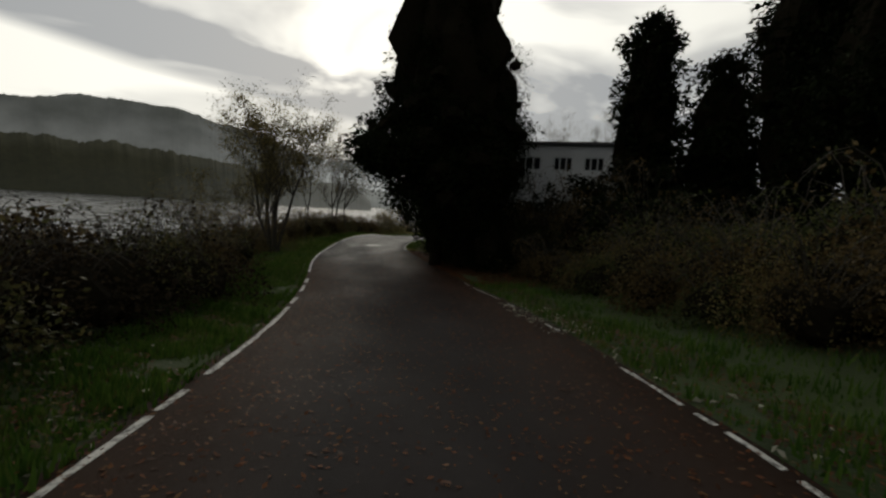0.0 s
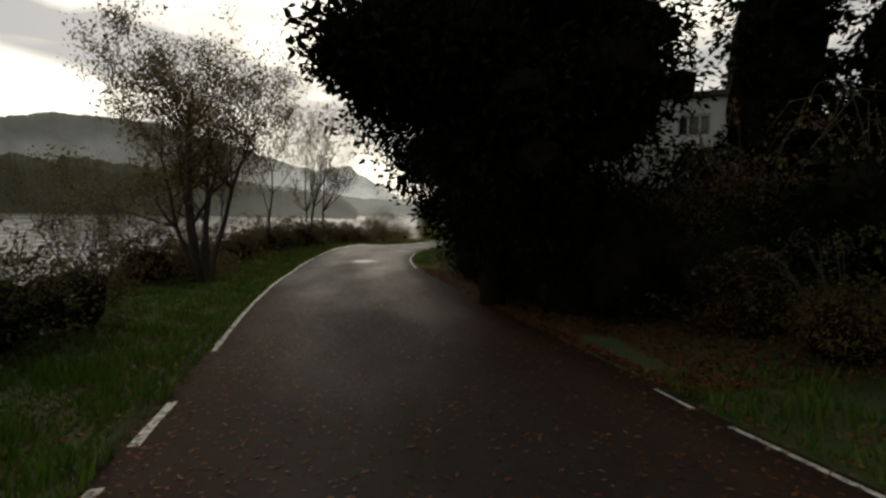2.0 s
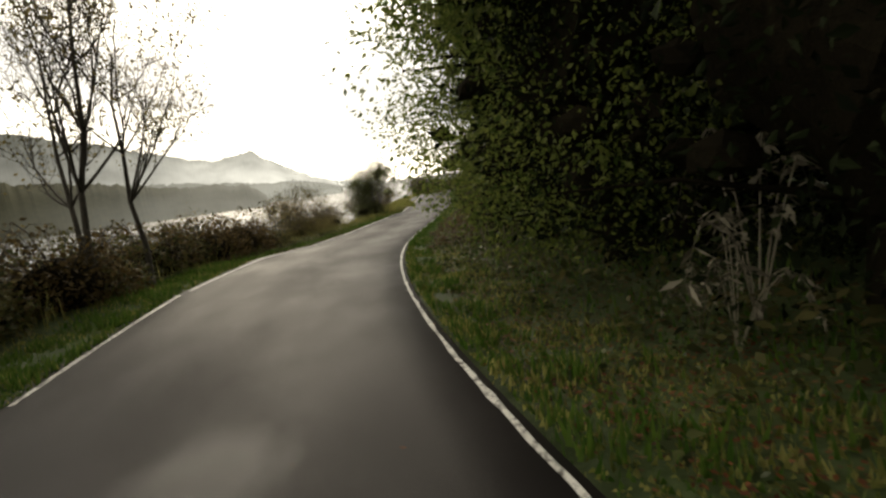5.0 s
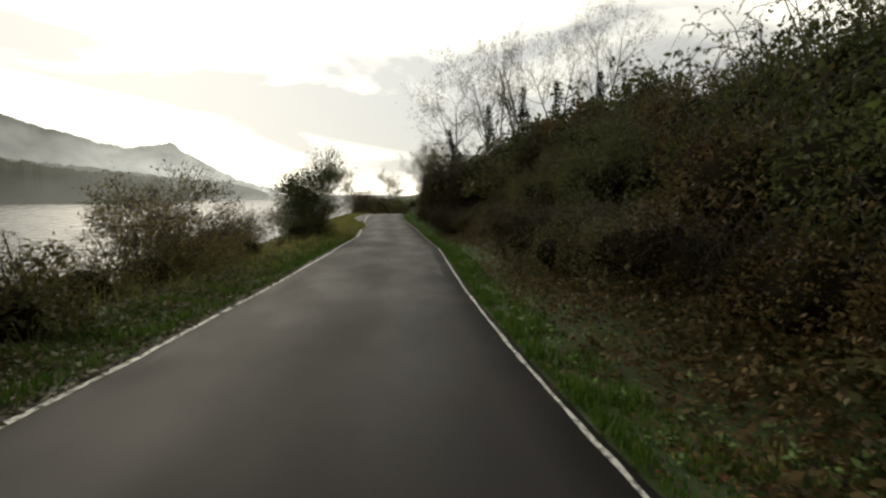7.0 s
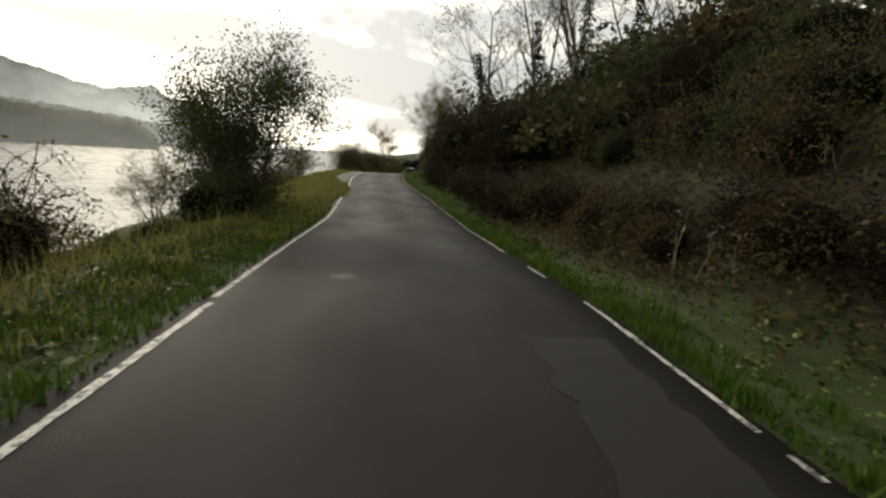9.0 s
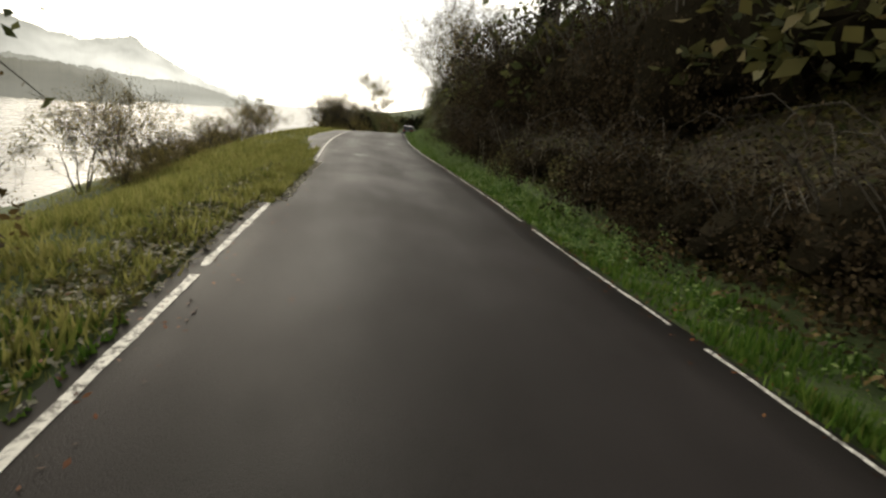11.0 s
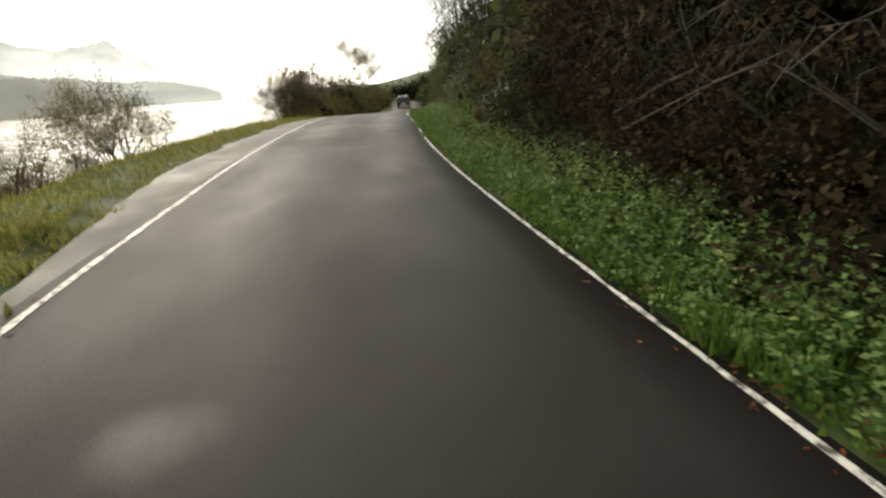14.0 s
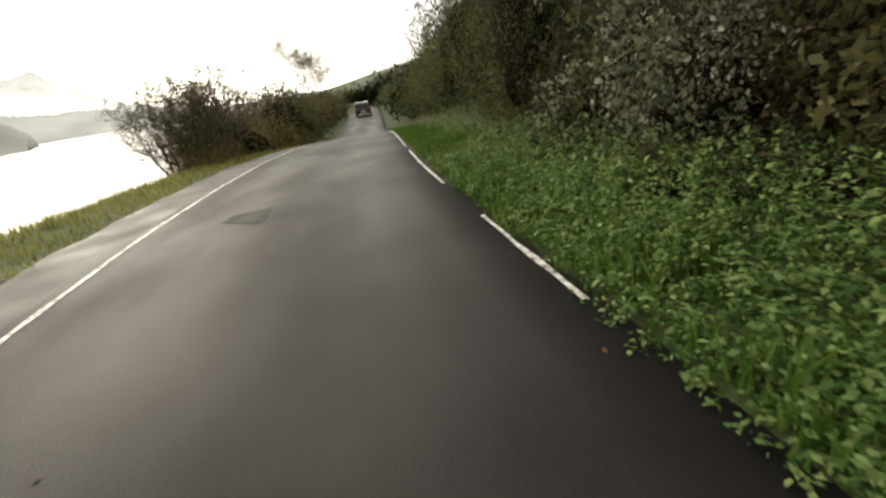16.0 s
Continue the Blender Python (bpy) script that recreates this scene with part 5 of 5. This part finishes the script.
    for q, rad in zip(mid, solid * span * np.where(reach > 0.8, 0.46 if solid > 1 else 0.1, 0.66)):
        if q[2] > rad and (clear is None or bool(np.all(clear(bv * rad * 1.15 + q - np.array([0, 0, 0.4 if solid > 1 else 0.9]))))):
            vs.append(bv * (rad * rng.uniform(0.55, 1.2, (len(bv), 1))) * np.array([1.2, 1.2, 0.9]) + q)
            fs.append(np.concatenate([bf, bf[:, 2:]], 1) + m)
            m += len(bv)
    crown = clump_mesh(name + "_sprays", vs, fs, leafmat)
    v, f = tubes(lines, 8)
    return mesh_of(name + "_wood", v, f, SHADE_TWIG, smooth=True), crown


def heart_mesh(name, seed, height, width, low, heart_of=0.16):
    """Near-black solid core that stands in for the shade inside a dense crown."""
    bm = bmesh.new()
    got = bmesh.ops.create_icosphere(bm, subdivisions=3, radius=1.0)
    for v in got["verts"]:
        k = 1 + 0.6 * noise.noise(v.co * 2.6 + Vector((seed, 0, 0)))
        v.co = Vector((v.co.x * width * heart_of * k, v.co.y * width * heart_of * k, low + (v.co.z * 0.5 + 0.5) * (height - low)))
    return bm_mesh(name, bm, SHADE_TWIG)


def over_road(at, height, slope=1.1, beyond=99.0):
    """Keeps sprays out of the lane's headroom."""
    def clear(p):
        s, off = nearest(p[:, 0] + at.x, p[:, 1] + at.y)
        over = p[:, 2] + at.z - road_z(s)
        lift = 0.8 * np.maximum(s - beyond, 0) * np.clip(1.5 - off, 0, 1)
        return over > np.clip(height - slope * off, 0.0, height + 0.9) + lift + 0.2 * np.sin(s * 5)
    return clear


def evergreen(name, seed, at, height, width, leaves, label, heart=0.5, leafmat=EVERGREEN, group="", clumps=150, spray=0.19, headroom=3.3, solid=1.0, boughs=(), slope=1.1, beyond=99.0, taper=0.0):
    wood, sprays = conifer_meshes(name, seed, height, width, leaves, leafmat, over_road(at, headroom, slope, beyond), clumps, spray, solid, boughs, taper)
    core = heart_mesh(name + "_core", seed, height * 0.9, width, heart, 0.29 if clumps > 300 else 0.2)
    return set_down(name, (wood, sprays, core), ("trunk", "crown", "shade_core"), at, 0.0, (1, 1, 1), label, "tree", group)


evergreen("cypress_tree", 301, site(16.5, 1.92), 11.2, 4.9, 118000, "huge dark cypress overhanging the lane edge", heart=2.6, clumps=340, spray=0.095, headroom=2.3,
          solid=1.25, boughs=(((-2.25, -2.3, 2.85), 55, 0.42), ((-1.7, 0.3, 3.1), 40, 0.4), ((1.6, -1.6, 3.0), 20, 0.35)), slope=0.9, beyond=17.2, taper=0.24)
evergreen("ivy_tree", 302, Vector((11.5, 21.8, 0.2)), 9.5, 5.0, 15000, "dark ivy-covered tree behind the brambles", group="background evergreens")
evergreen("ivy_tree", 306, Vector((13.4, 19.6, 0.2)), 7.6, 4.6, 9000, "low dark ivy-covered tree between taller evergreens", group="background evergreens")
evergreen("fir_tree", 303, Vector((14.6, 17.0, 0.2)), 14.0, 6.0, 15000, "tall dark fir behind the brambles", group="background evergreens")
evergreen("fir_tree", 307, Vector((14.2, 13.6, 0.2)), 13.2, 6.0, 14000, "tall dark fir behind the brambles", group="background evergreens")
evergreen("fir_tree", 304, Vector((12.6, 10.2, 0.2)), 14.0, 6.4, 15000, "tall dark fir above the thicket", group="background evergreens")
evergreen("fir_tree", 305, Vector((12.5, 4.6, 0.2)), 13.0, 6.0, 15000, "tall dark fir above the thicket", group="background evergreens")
LONG = (((-3.9, -0.4, 3.9), 52, 0.45), ((-3.7, 0.3, 5.0), 52, 0.45), ((-3.1, -0.3, 2.6), 44, 0.4))
WIDE = (((-3.2, -0.9, 4.2), 52, 0.5), ((-3.0, 0.9, 5.4), 52, 0.5), ((-2.8, 0.0, 3.0), 46, 0.45))
MIDDLE = (((-2.6, -0.9, 4.2), 48, 0.42), ((-2.5, 0.9, 5.4), 48, 0.42), ((-2.3, 0.0, 3.0), 44, 0.4))
LAUREL_BOUGHS = (LONG, WIDE, MIDDLE, (((-2.3, -0.6, 3.4), 46, 0.42), ((-2.1, 0.5, 4.7), 46, 0.42), ((-1.9, 0.0, 2.4), 36, 0.4)), (((-1.8, 0.0, 2.4), 24, 0.4),))
# first two laurels take the shaded leaf colour, the rest the lit one
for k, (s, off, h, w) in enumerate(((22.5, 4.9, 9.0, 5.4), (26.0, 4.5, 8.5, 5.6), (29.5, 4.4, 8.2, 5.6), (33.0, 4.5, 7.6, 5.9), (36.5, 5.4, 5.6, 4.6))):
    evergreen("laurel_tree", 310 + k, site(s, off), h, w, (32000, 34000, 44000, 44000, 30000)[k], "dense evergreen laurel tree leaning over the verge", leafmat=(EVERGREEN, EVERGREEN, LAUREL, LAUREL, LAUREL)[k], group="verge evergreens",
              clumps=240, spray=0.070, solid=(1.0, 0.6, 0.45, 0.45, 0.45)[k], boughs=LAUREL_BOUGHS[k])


# ---- ivy-clad trees on the hillside ----
def ivy_trunk(seed, height):
    """Fan-crowned bare tree; ivy thins out raggedly up the trunk."""
    rng = np.random.default_rng(seed)
    wood, crown = tree_meshes("hill_tree", seed, height, stems=2, lean=0.22, radius=0.13, leaf=0.09, leaves=2600, kids=(9, 8, 6), shrink=0.40, cloud=0.3, lift=0.10)
    n = 2600
    t = rng.random(n) ** 1.8
    a = rng.uniform(0, 6.28, n)
    r = 0.55 * (1 - 0.7 * t) * (0.5 + 0.7 * rng.random(n)) * (1 + 0.45 * np.sin(t * 14 + seed + a))
    v, f = leaf_cloud(np.stack([np.cos(a) * r, np.sin(a) * r, t * height * 0.55], 1), 0.15, rng)
    return wood, crown, mesh_of("ivy", v, f, EVERGREEN)


ivies = [ivy_trunk(401 + i, 10.5) for i in range(3)]
for k, (s, off, tilt) in enumerate(((77, 6.6, 0.28), (76.5, 9.0, 0.16), (76.5, 11.4, 0.06), (74.5, 13.6, -0.04), (73, 16.2, 0.05))):
    ob = set_down("ivy_clad_tree", ivies[k % 3], ("trunk", "crown", "ivy"), site(s, off), k * 1.9, (1, 1, 1.0 + 0.08 * (k % 3)),
                  "bare tree with an ivy-wrapped trunk on the hillside", "tree", "ivy-clad hillside trees")
    ob.matrix_world = Matrix.LocRotScale(site(s, off), Euler((0.0, -tilt, k * 0.4)), Vector((1, 1, 1.0 + 0.08 * (k % 3))))

# ---- hut ----
WALL = material("white_render", (0.66, 0.69, 0.72), (0.80, 0.82, 0.84), scale=1.2, fine=30.0, rough=(0.8, 0.95), bump=0.15)
ROOF = material("dark_roof_sheet", (0.035, 0.036, 0.04), (0.07, 0.07, 0.075), scale=2.0, fine=30.0, rough=(0.5, 0.8), bump=0.2)
DARKGLASS = material("dark_window_glass", (0.010, 0.012, 0.015), (0.02, 0.024, 0.03), scale=2.0, fine=8.0, rough=(0.05, 0.12), bump=0.0)
FRAME = material("pale_window_frame", (0.55, 0.60, 0.62), (0.72, 0.76, 0.78), scale=3.0, fine=40.0, rough=(0.4, 0.6), bump=0.05)


def build_hut(at, turn):
    root = new("hut")
    root.matrix_world = Matrix.LocRotScale(at, Euler((0, 0, turn)), None)
    tagged(root, "small white rendered hut with a low dark roof", "building")
    w, d, h = 7.2, 4.4, 3.3
    bm = bmesh.new()
    holes = [(-1.95, 0.6), (-0.6, 1.15), (1.0, 0.9), (2.4, 0.9)]
    z0, z1 = 2.12, 2.75
    edges = [-w / 2]
    for c, ww in holes:
        edges += [c - ww / 2, c + ww / 2]
    edges.append(w / 2)
    levels = [0.0, z0, z1, h]
    grid = [[bm.verts.new((x, -d / 2 - 0.12, z)) for z in levels] for x in edges]
    faces = []
    for i in range(len(edges) - 1):
        for k in range(3):
            if not (i % 2 == 1 and k == 1):
                faces.append(bm.faces.new((grid[i][k], grid[i + 1][k], grid[i + 1][k + 1], grid[i][k + 1])))
    got = bmesh.ops.extrude_face_region(bm, geom=faces)
    bmesh.ops.translate(bm, vec=(0, 0.24, 0), verts=[v for v in got["geom"] if isinstance(v, bmesh.types.BMVert)])
    bmesh.ops.recalc_face_normals(bm, faces=bm.faces)
    part("front_wall", bm_mesh("front_wall", bm, WALL), root)
    for nm, at_, size in (("back_wall", (0, d / 2, h / 2), (w, 0.24, h)), ("side_wall", (-w / 2 + 0.12, 0, h / 2), (0.236, d - 0.24, h - 0.002)),
                          ("side_wall", (w / 2 - 0.12, 0, h / 2), (0.236, d - 0.24, h - 0.002))):
        bm = bmesh.new()
        box_bm(bm, at_, size)
        part(nm, bm_mesh(nm, bm, WALL), root)
    bm = bmesh.new()
    box_bm(bm, (0, 0, h + 0.10), (w + 0.5, d + 0.6, 0.16), bevel=0.02)
    for v in bm.verts:
        v.co.z += 0.05 * (v.co.x + w / 2) * -0.3 + 0.04 * (v.co.y + d / 2)
    part("roof", bm_mesh("hut_roof", bm, ROOF), root)
    for c, ww in holes:
        bm = bmesh.new()
        zc, hh = (z0 + z1) / 2, z1 - z0
        rings = []
        for inset in (0.002, 0.057):
            rings.append([bm.verts.new((c + i * (ww / 2 - inset), -d / 2 - 0.076, zc + j * (hh / 2 - inset))) for i, j in ((-1, -1), (1, -1), (1, 1), (-1, 1))])
        faces = [bm.faces.new((rings[0][i], rings[0][(i + 1) % 4], rings[1][(i + 1) % 4], rings[1][i])) for i in range(4)]
        got = bmesh.ops.extrude_face_region(bm, geom=faces)
        bmesh.ops.translate(bm, vec=(0, 0.07, 0), verts=[v for v in got["geom"] if isinstance(v, bmesh.types.BMVert)])
        bmesh.ops.recalc_face_normals(bm, faces=bm.faces)
        win = part("window", bm_mesh("window_frame", bm, FRAME), root, "pale framed three-pane window")
        for dx in (-ww / 6, ww / 6):
            bm = bmesh.new()
            box_bm(bm, (c + dx, -d / 2 - 0.04, zc), (0.055, 0.06, hh - 0.118))
            part("mullion", bm_mesh("mullion", bm, FRAME), win)
        for dx in (-ww / 3, 0, ww / 3):
            bm = bmesh.new()
            box_bm(bm, (c + dx, -d / 2 + 0.02, zc), (ww / 3 - 0.02, 0.012, hh - 0.06))
            part("pane", bm_mesh("pane", bm, DARKGLASS), win, "dark glass pane")


build_hut(Vector((9.3, 25.9, 1.0)), radians(-38))

# ---- parked car far down the lane ----
CARPAINT = material("dark_car_paint", (0.012, 0.013, 0.016), (0.02, 0.021, 0.025), scale=2.0, fine=30.0, rough=(0.2, 0.3), bump=0.0)
RUBBER = material("tyre_rubber", (0.010, 0.010, 0.010), (0.02, 0.02, 0.02), scale=5.0, fine=60.0, rough=(0.8, 0.95), bump=0.2)
LAMPRED = material("red_tail_lamp", (0.18, 0.012, 0.010), (0.26, 0.02, 0.015), scale=6.0, fine=60.0, rough=(0.15, 0.25), bump=0.0)
PLATE = material("pale_plate", (0.55, 0.55, 0.52), (0.68, 0.68, 0.64), scale=6.0, fine=60.0, rough=(0.4, 0.5), bump=0.0)
STEEL = material("wheel_rim_metal", (0.35, 0.35, 0.36), (0.5, 0.5, 0.5), scale=6.0, fine=60.0, rough=(0.3, 0.4), bump=0.0, metal=0.8)


def build_car(s, off):
    x, y = on_road(s, off)
    z = float(road_z(s) + 0.02)
    root = new("car")
    root.matrix_world = Matrix.LocRotScale(Vector((float(x), float(y), z)), Euler((0, 0, float(np.interp(s, LS, LH)))), None)
    tagged(root, "small dark hatchback car on the lane", "car")
    prof = [(-2.0, 0.32), (-2.04, 0.62), (-1.96, 0.90), (-1.72, 1.30), (-1.45, 1.47), (0.15, 1.50), (0.55, 1.40), (1.05, 0.98), (1.85, 0.86), (2.04, 0.66), (2.02, 0.32)]
    bm = bmesh.new()
    rings = []
    for q, tuck in ((-0.86, 0.0), (-0.80, 1.0), (0.80, 1.0), (0.86, 0.0)):
        ring = []
        for yy, zz in prof:
            inset = 0.16 * max(0, (zz - 0.9) / 0.6)
            sx = math.copysign(abs(q) - inset, q)
            grow = 0.0 if tuck else -0.03
            ring.append(bm.verts.new((sx, yy * (1 + grow * 0.4), zz + (grow if zz > 0.4 else -grow))))
        rings.append(ring)
    m = len(prof)
    for a, b in zip(rings, rings[1:]):
        for i in range(m):
            bm.faces.new((a[i], a[(i + 1) % m], b[(i + 1) % m], b[i]))
    bm.faces.new(rings[0][::-1])
    bm.faces.new(rings[-1])
    bmesh.ops.recalc_face_normals(bm, faces=bm.faces)
    part("body", bm_mesh("car_body", bm, CARPAINT), root)
    bm = bmesh.new()
    vs = box_bm(bm, (0, -1.86, 1.13), (1.18, 0.03, 0.34))
    for v in vs:
        v.co.y += 0.62 * (v.co.z - 1.13)
    part("rear_window", bm_mesh("rear_window", bm, DARKGLASS), root, "dark rear window")
    for sx in (-1, 1):
        bm = bmesh.new()
        box_bm(bm, (sx * 0.68, -2.0, 0.80), (0.24, 0.10, 0.20), bevel=0.02)
        part("tail_lamp", bm_mesh("tail_lamp", bm, LAMPRED), root, "red tail lamp")
        for yy in (-1.25, 1.25):
            bm = bmesh.new()
            got = bmesh.ops.create_cone(bm, cap_ends=True, segments=20, radius1=0.31, radius2=0.31, depth=0.19)
            bmesh.ops.rotate(bm, cent=(0, 0, 0), matrix=Matrix.Rotation(radians(90), 3, "Y"), verts=got["verts"])
            bmesh.ops.translate(bm, vec=(sx * 0.78, yy, 0.31), verts=got["verts"])
            wheel = part("wheel", bm_mesh("tyre", bm, RUBBER), root, "black tyre")
            bm = bmesh.new()
            got = bmesh.ops.create_cone(bm, cap_ends=True, segments=16, radius1=0.19, radius2=0.17, depth=0.02)
            bmesh.ops.rotate(bm, cent=(0, 0, 0), matrix=Matrix.Rotation(radians(90), 3, "Y"), verts=got["verts"])
            bmesh.ops.translate(bm, vec=(sx * 0.882, yy, 0.31), verts=got["verts"])
            part("rim", bm_mesh("rim", bm, STEEL), wheel)
    bm = bmesh.new()
    box_bm(bm, (0, -2.045, 0.55), (0.50, 0.02, 0.11))
    part("number_plate", bm_mesh("plate", bm, PLATE), root, "blank pale plate")
    bm = bmesh.new()
    box_bm(bm, (0, -2.02, 0.40), (1.60, 0.14, 0.16), bevel=0.03)
    part("bumper", bm_mesh("bumper", bm, RUBBER), root, "black rear bumper")


build_car(146.0, -0.2)

# ---- small things ----
POSTWOOD = material("weathered_post", (0.05, 0.042, 0.032), (0.12, 0.10, 0.08), scale=8.0, fine=60.0, rough=(0.8, 1.0), bump=0.5)


def build_post(s, off, h):
    at = site(s, off)
    bm = bmesh.new()
    got = bmesh.ops.create_cone(bm, cap_ends=True, segments=9, radius1=0.055, radius2=0.048, depth=h + 0.3)
    bmesh.ops.translate(bm, vec=(0, 0, h / 2 - 0.15), verts=got["verts"])
    ob = new("fence_post", bm_mesh("fence_post", bm, POSTWOOD))
    ob.matrix_world = Matrix.LocRotScale(at, Euler((0.04, 0.06, 0)), None)
    tagged(ob, "weathered wooden post in the meadow by the lake", "post")


build_post(20.0, -5.1, 0.75)


def build_repair(s0, s1, o0, o1, mat, label):
    ob = new("repair_patch", strip("repair_patch", s0, s1, o0, o1, mat, lift=0.005, step=0.15, ragged=0.03, taper=0.5 * (s1 - s0)))
    tagged(ob, label, "road patch", kind="structure")


build_repair(91.7, 92.5, -0.8, -0.3, PATCH, "darker asphalt repair patch set in the lane")
build_repair(45.6, 51.2, 0.85, 1.48, WORN, "paler worn resurfaced patch at the lane edge")


def build_dead_fern(s, off, seed, g):
    """Clump of pale withered fronds drooping from a short crown."""
    rng = np.random.default_rng(seed)
    at = site(s, off)
    root = new("dead_fern")
    root.matrix_world = Matrix.LocRotScale(at, Euler((0, 0, seed)), Vector((g, g, g)))
    tagged(root, "pale withered fern drooping on the shaded bank", "fern", "dead ferns")
    for k in range(6):
        a = rng.uniform(0, 6.28)
        up, out = rng.uniform(0.7, 1.5), rng.uniform(0.3, 0.8)
        line, pts, way = [], [], []
        for t in np.linspace(0, 1, 9):
            p = np.array([math.cos(a) * out * t, math.sin(a) * out * t, up * math.sin(t * 2.5)])
            line.append((p, 0.010 * (1 - 0.8 * t)))
            if t > 0.2:
                for sgn in (-1, 1, -1, 1):
                    pts.append(p + rng.normal(size=3) * 0.012)
                    way.append(np.array([-math.sin(a) * sgn, math.cos(a) * sgn, -0.5]) * 2)
        v, f = tubes([line], 4)
        lv, lf = leaf_cloud(np.array(pts), 0.11, rng, narrow=0.25, spread=np.array(way))
        part("frond", mesh_of("fern_frond", np.concatenate([v, lv]), np.concatenate([f, lf + len(v)]), STALK), root)


for k, (s, off, g) in enumerate(((26.1, 3.3, 0.62), (26.5, 3.35, 0.5), (26.4, 3.75, 1.15))):
    build_dead_fern(s, off, 500 + k, g)


def build_stalks(s, off, seed, h):
    """Clump of pale dead stems with a few withered leaves near the top."""
    rng = np.random.default_rng(seed)
    root = new("dead_stalk_clump")
    root.matrix_world = Matrix.LocRotScale(site(s, off), Euler((0, 0, seed)), None)
    tagged(root, "pale dead stems standing in the dark undergrowth", "dead stems", "dead stems")
    for k in range(5):
        foot = np.array([rng.normal() * 0.18, rng.normal() * 0.18, -0.05])
        d = np.array([rng.normal() * 0.16, rng.normal() * 0.16, 1.0])
        hh = h * rng.uniform(0.6, 1.1)
        line = [(foot + d * hh * t + np.array([0.04 * math.sin(t * 5 + k), 0.03 * math.cos(t * 4), 0]), 0.012 * (1 - 0.6 * t)) for t in np.linspace(0, 1, 6)]
        v, f = tubes([line], 4)
        q = np.array([line[i][0] for i in rng.integers(3, 6, 8)]) + rng.normal(size=(8, 3)) * 0.05
        lv, lf = leaf_cloud(q, 0.07, rng, droop=0.8, narrow=0.4)
        faces = [tuple(w) for w in f] + [tuple(w) for w in (lf + len(v))]
        part("stem", mesh_of("dead_stem", np.concatenate([v, lv]), np.array(faces), STALK), root)


for k, (s, off, h) in enumerate(((65.5, 3.5, 1.2), (66.8, 3.2, 0.8), (68.2, 3.6, 1.5), (70.0, 3.4, 1.1), (72.2, 3.5, 1.6), (74.0, 3.3, 1.3), (75.2, 3.6, 1.8), (76.8, 3.9, 1.7),
                                 (78.5, 4.1, 1.6), (80.4, 4.2, 1.4), (83.0, 4.4, 1.5), (86.0, 4.3, 1.5), (31.0, 3.4, 0.8), (33.0, 3.2, 0.9), (48.0, 3.5, 0.9), (53.0, 3.4, 1.0))):
    build_stalks(s, off, 600 + k, h)
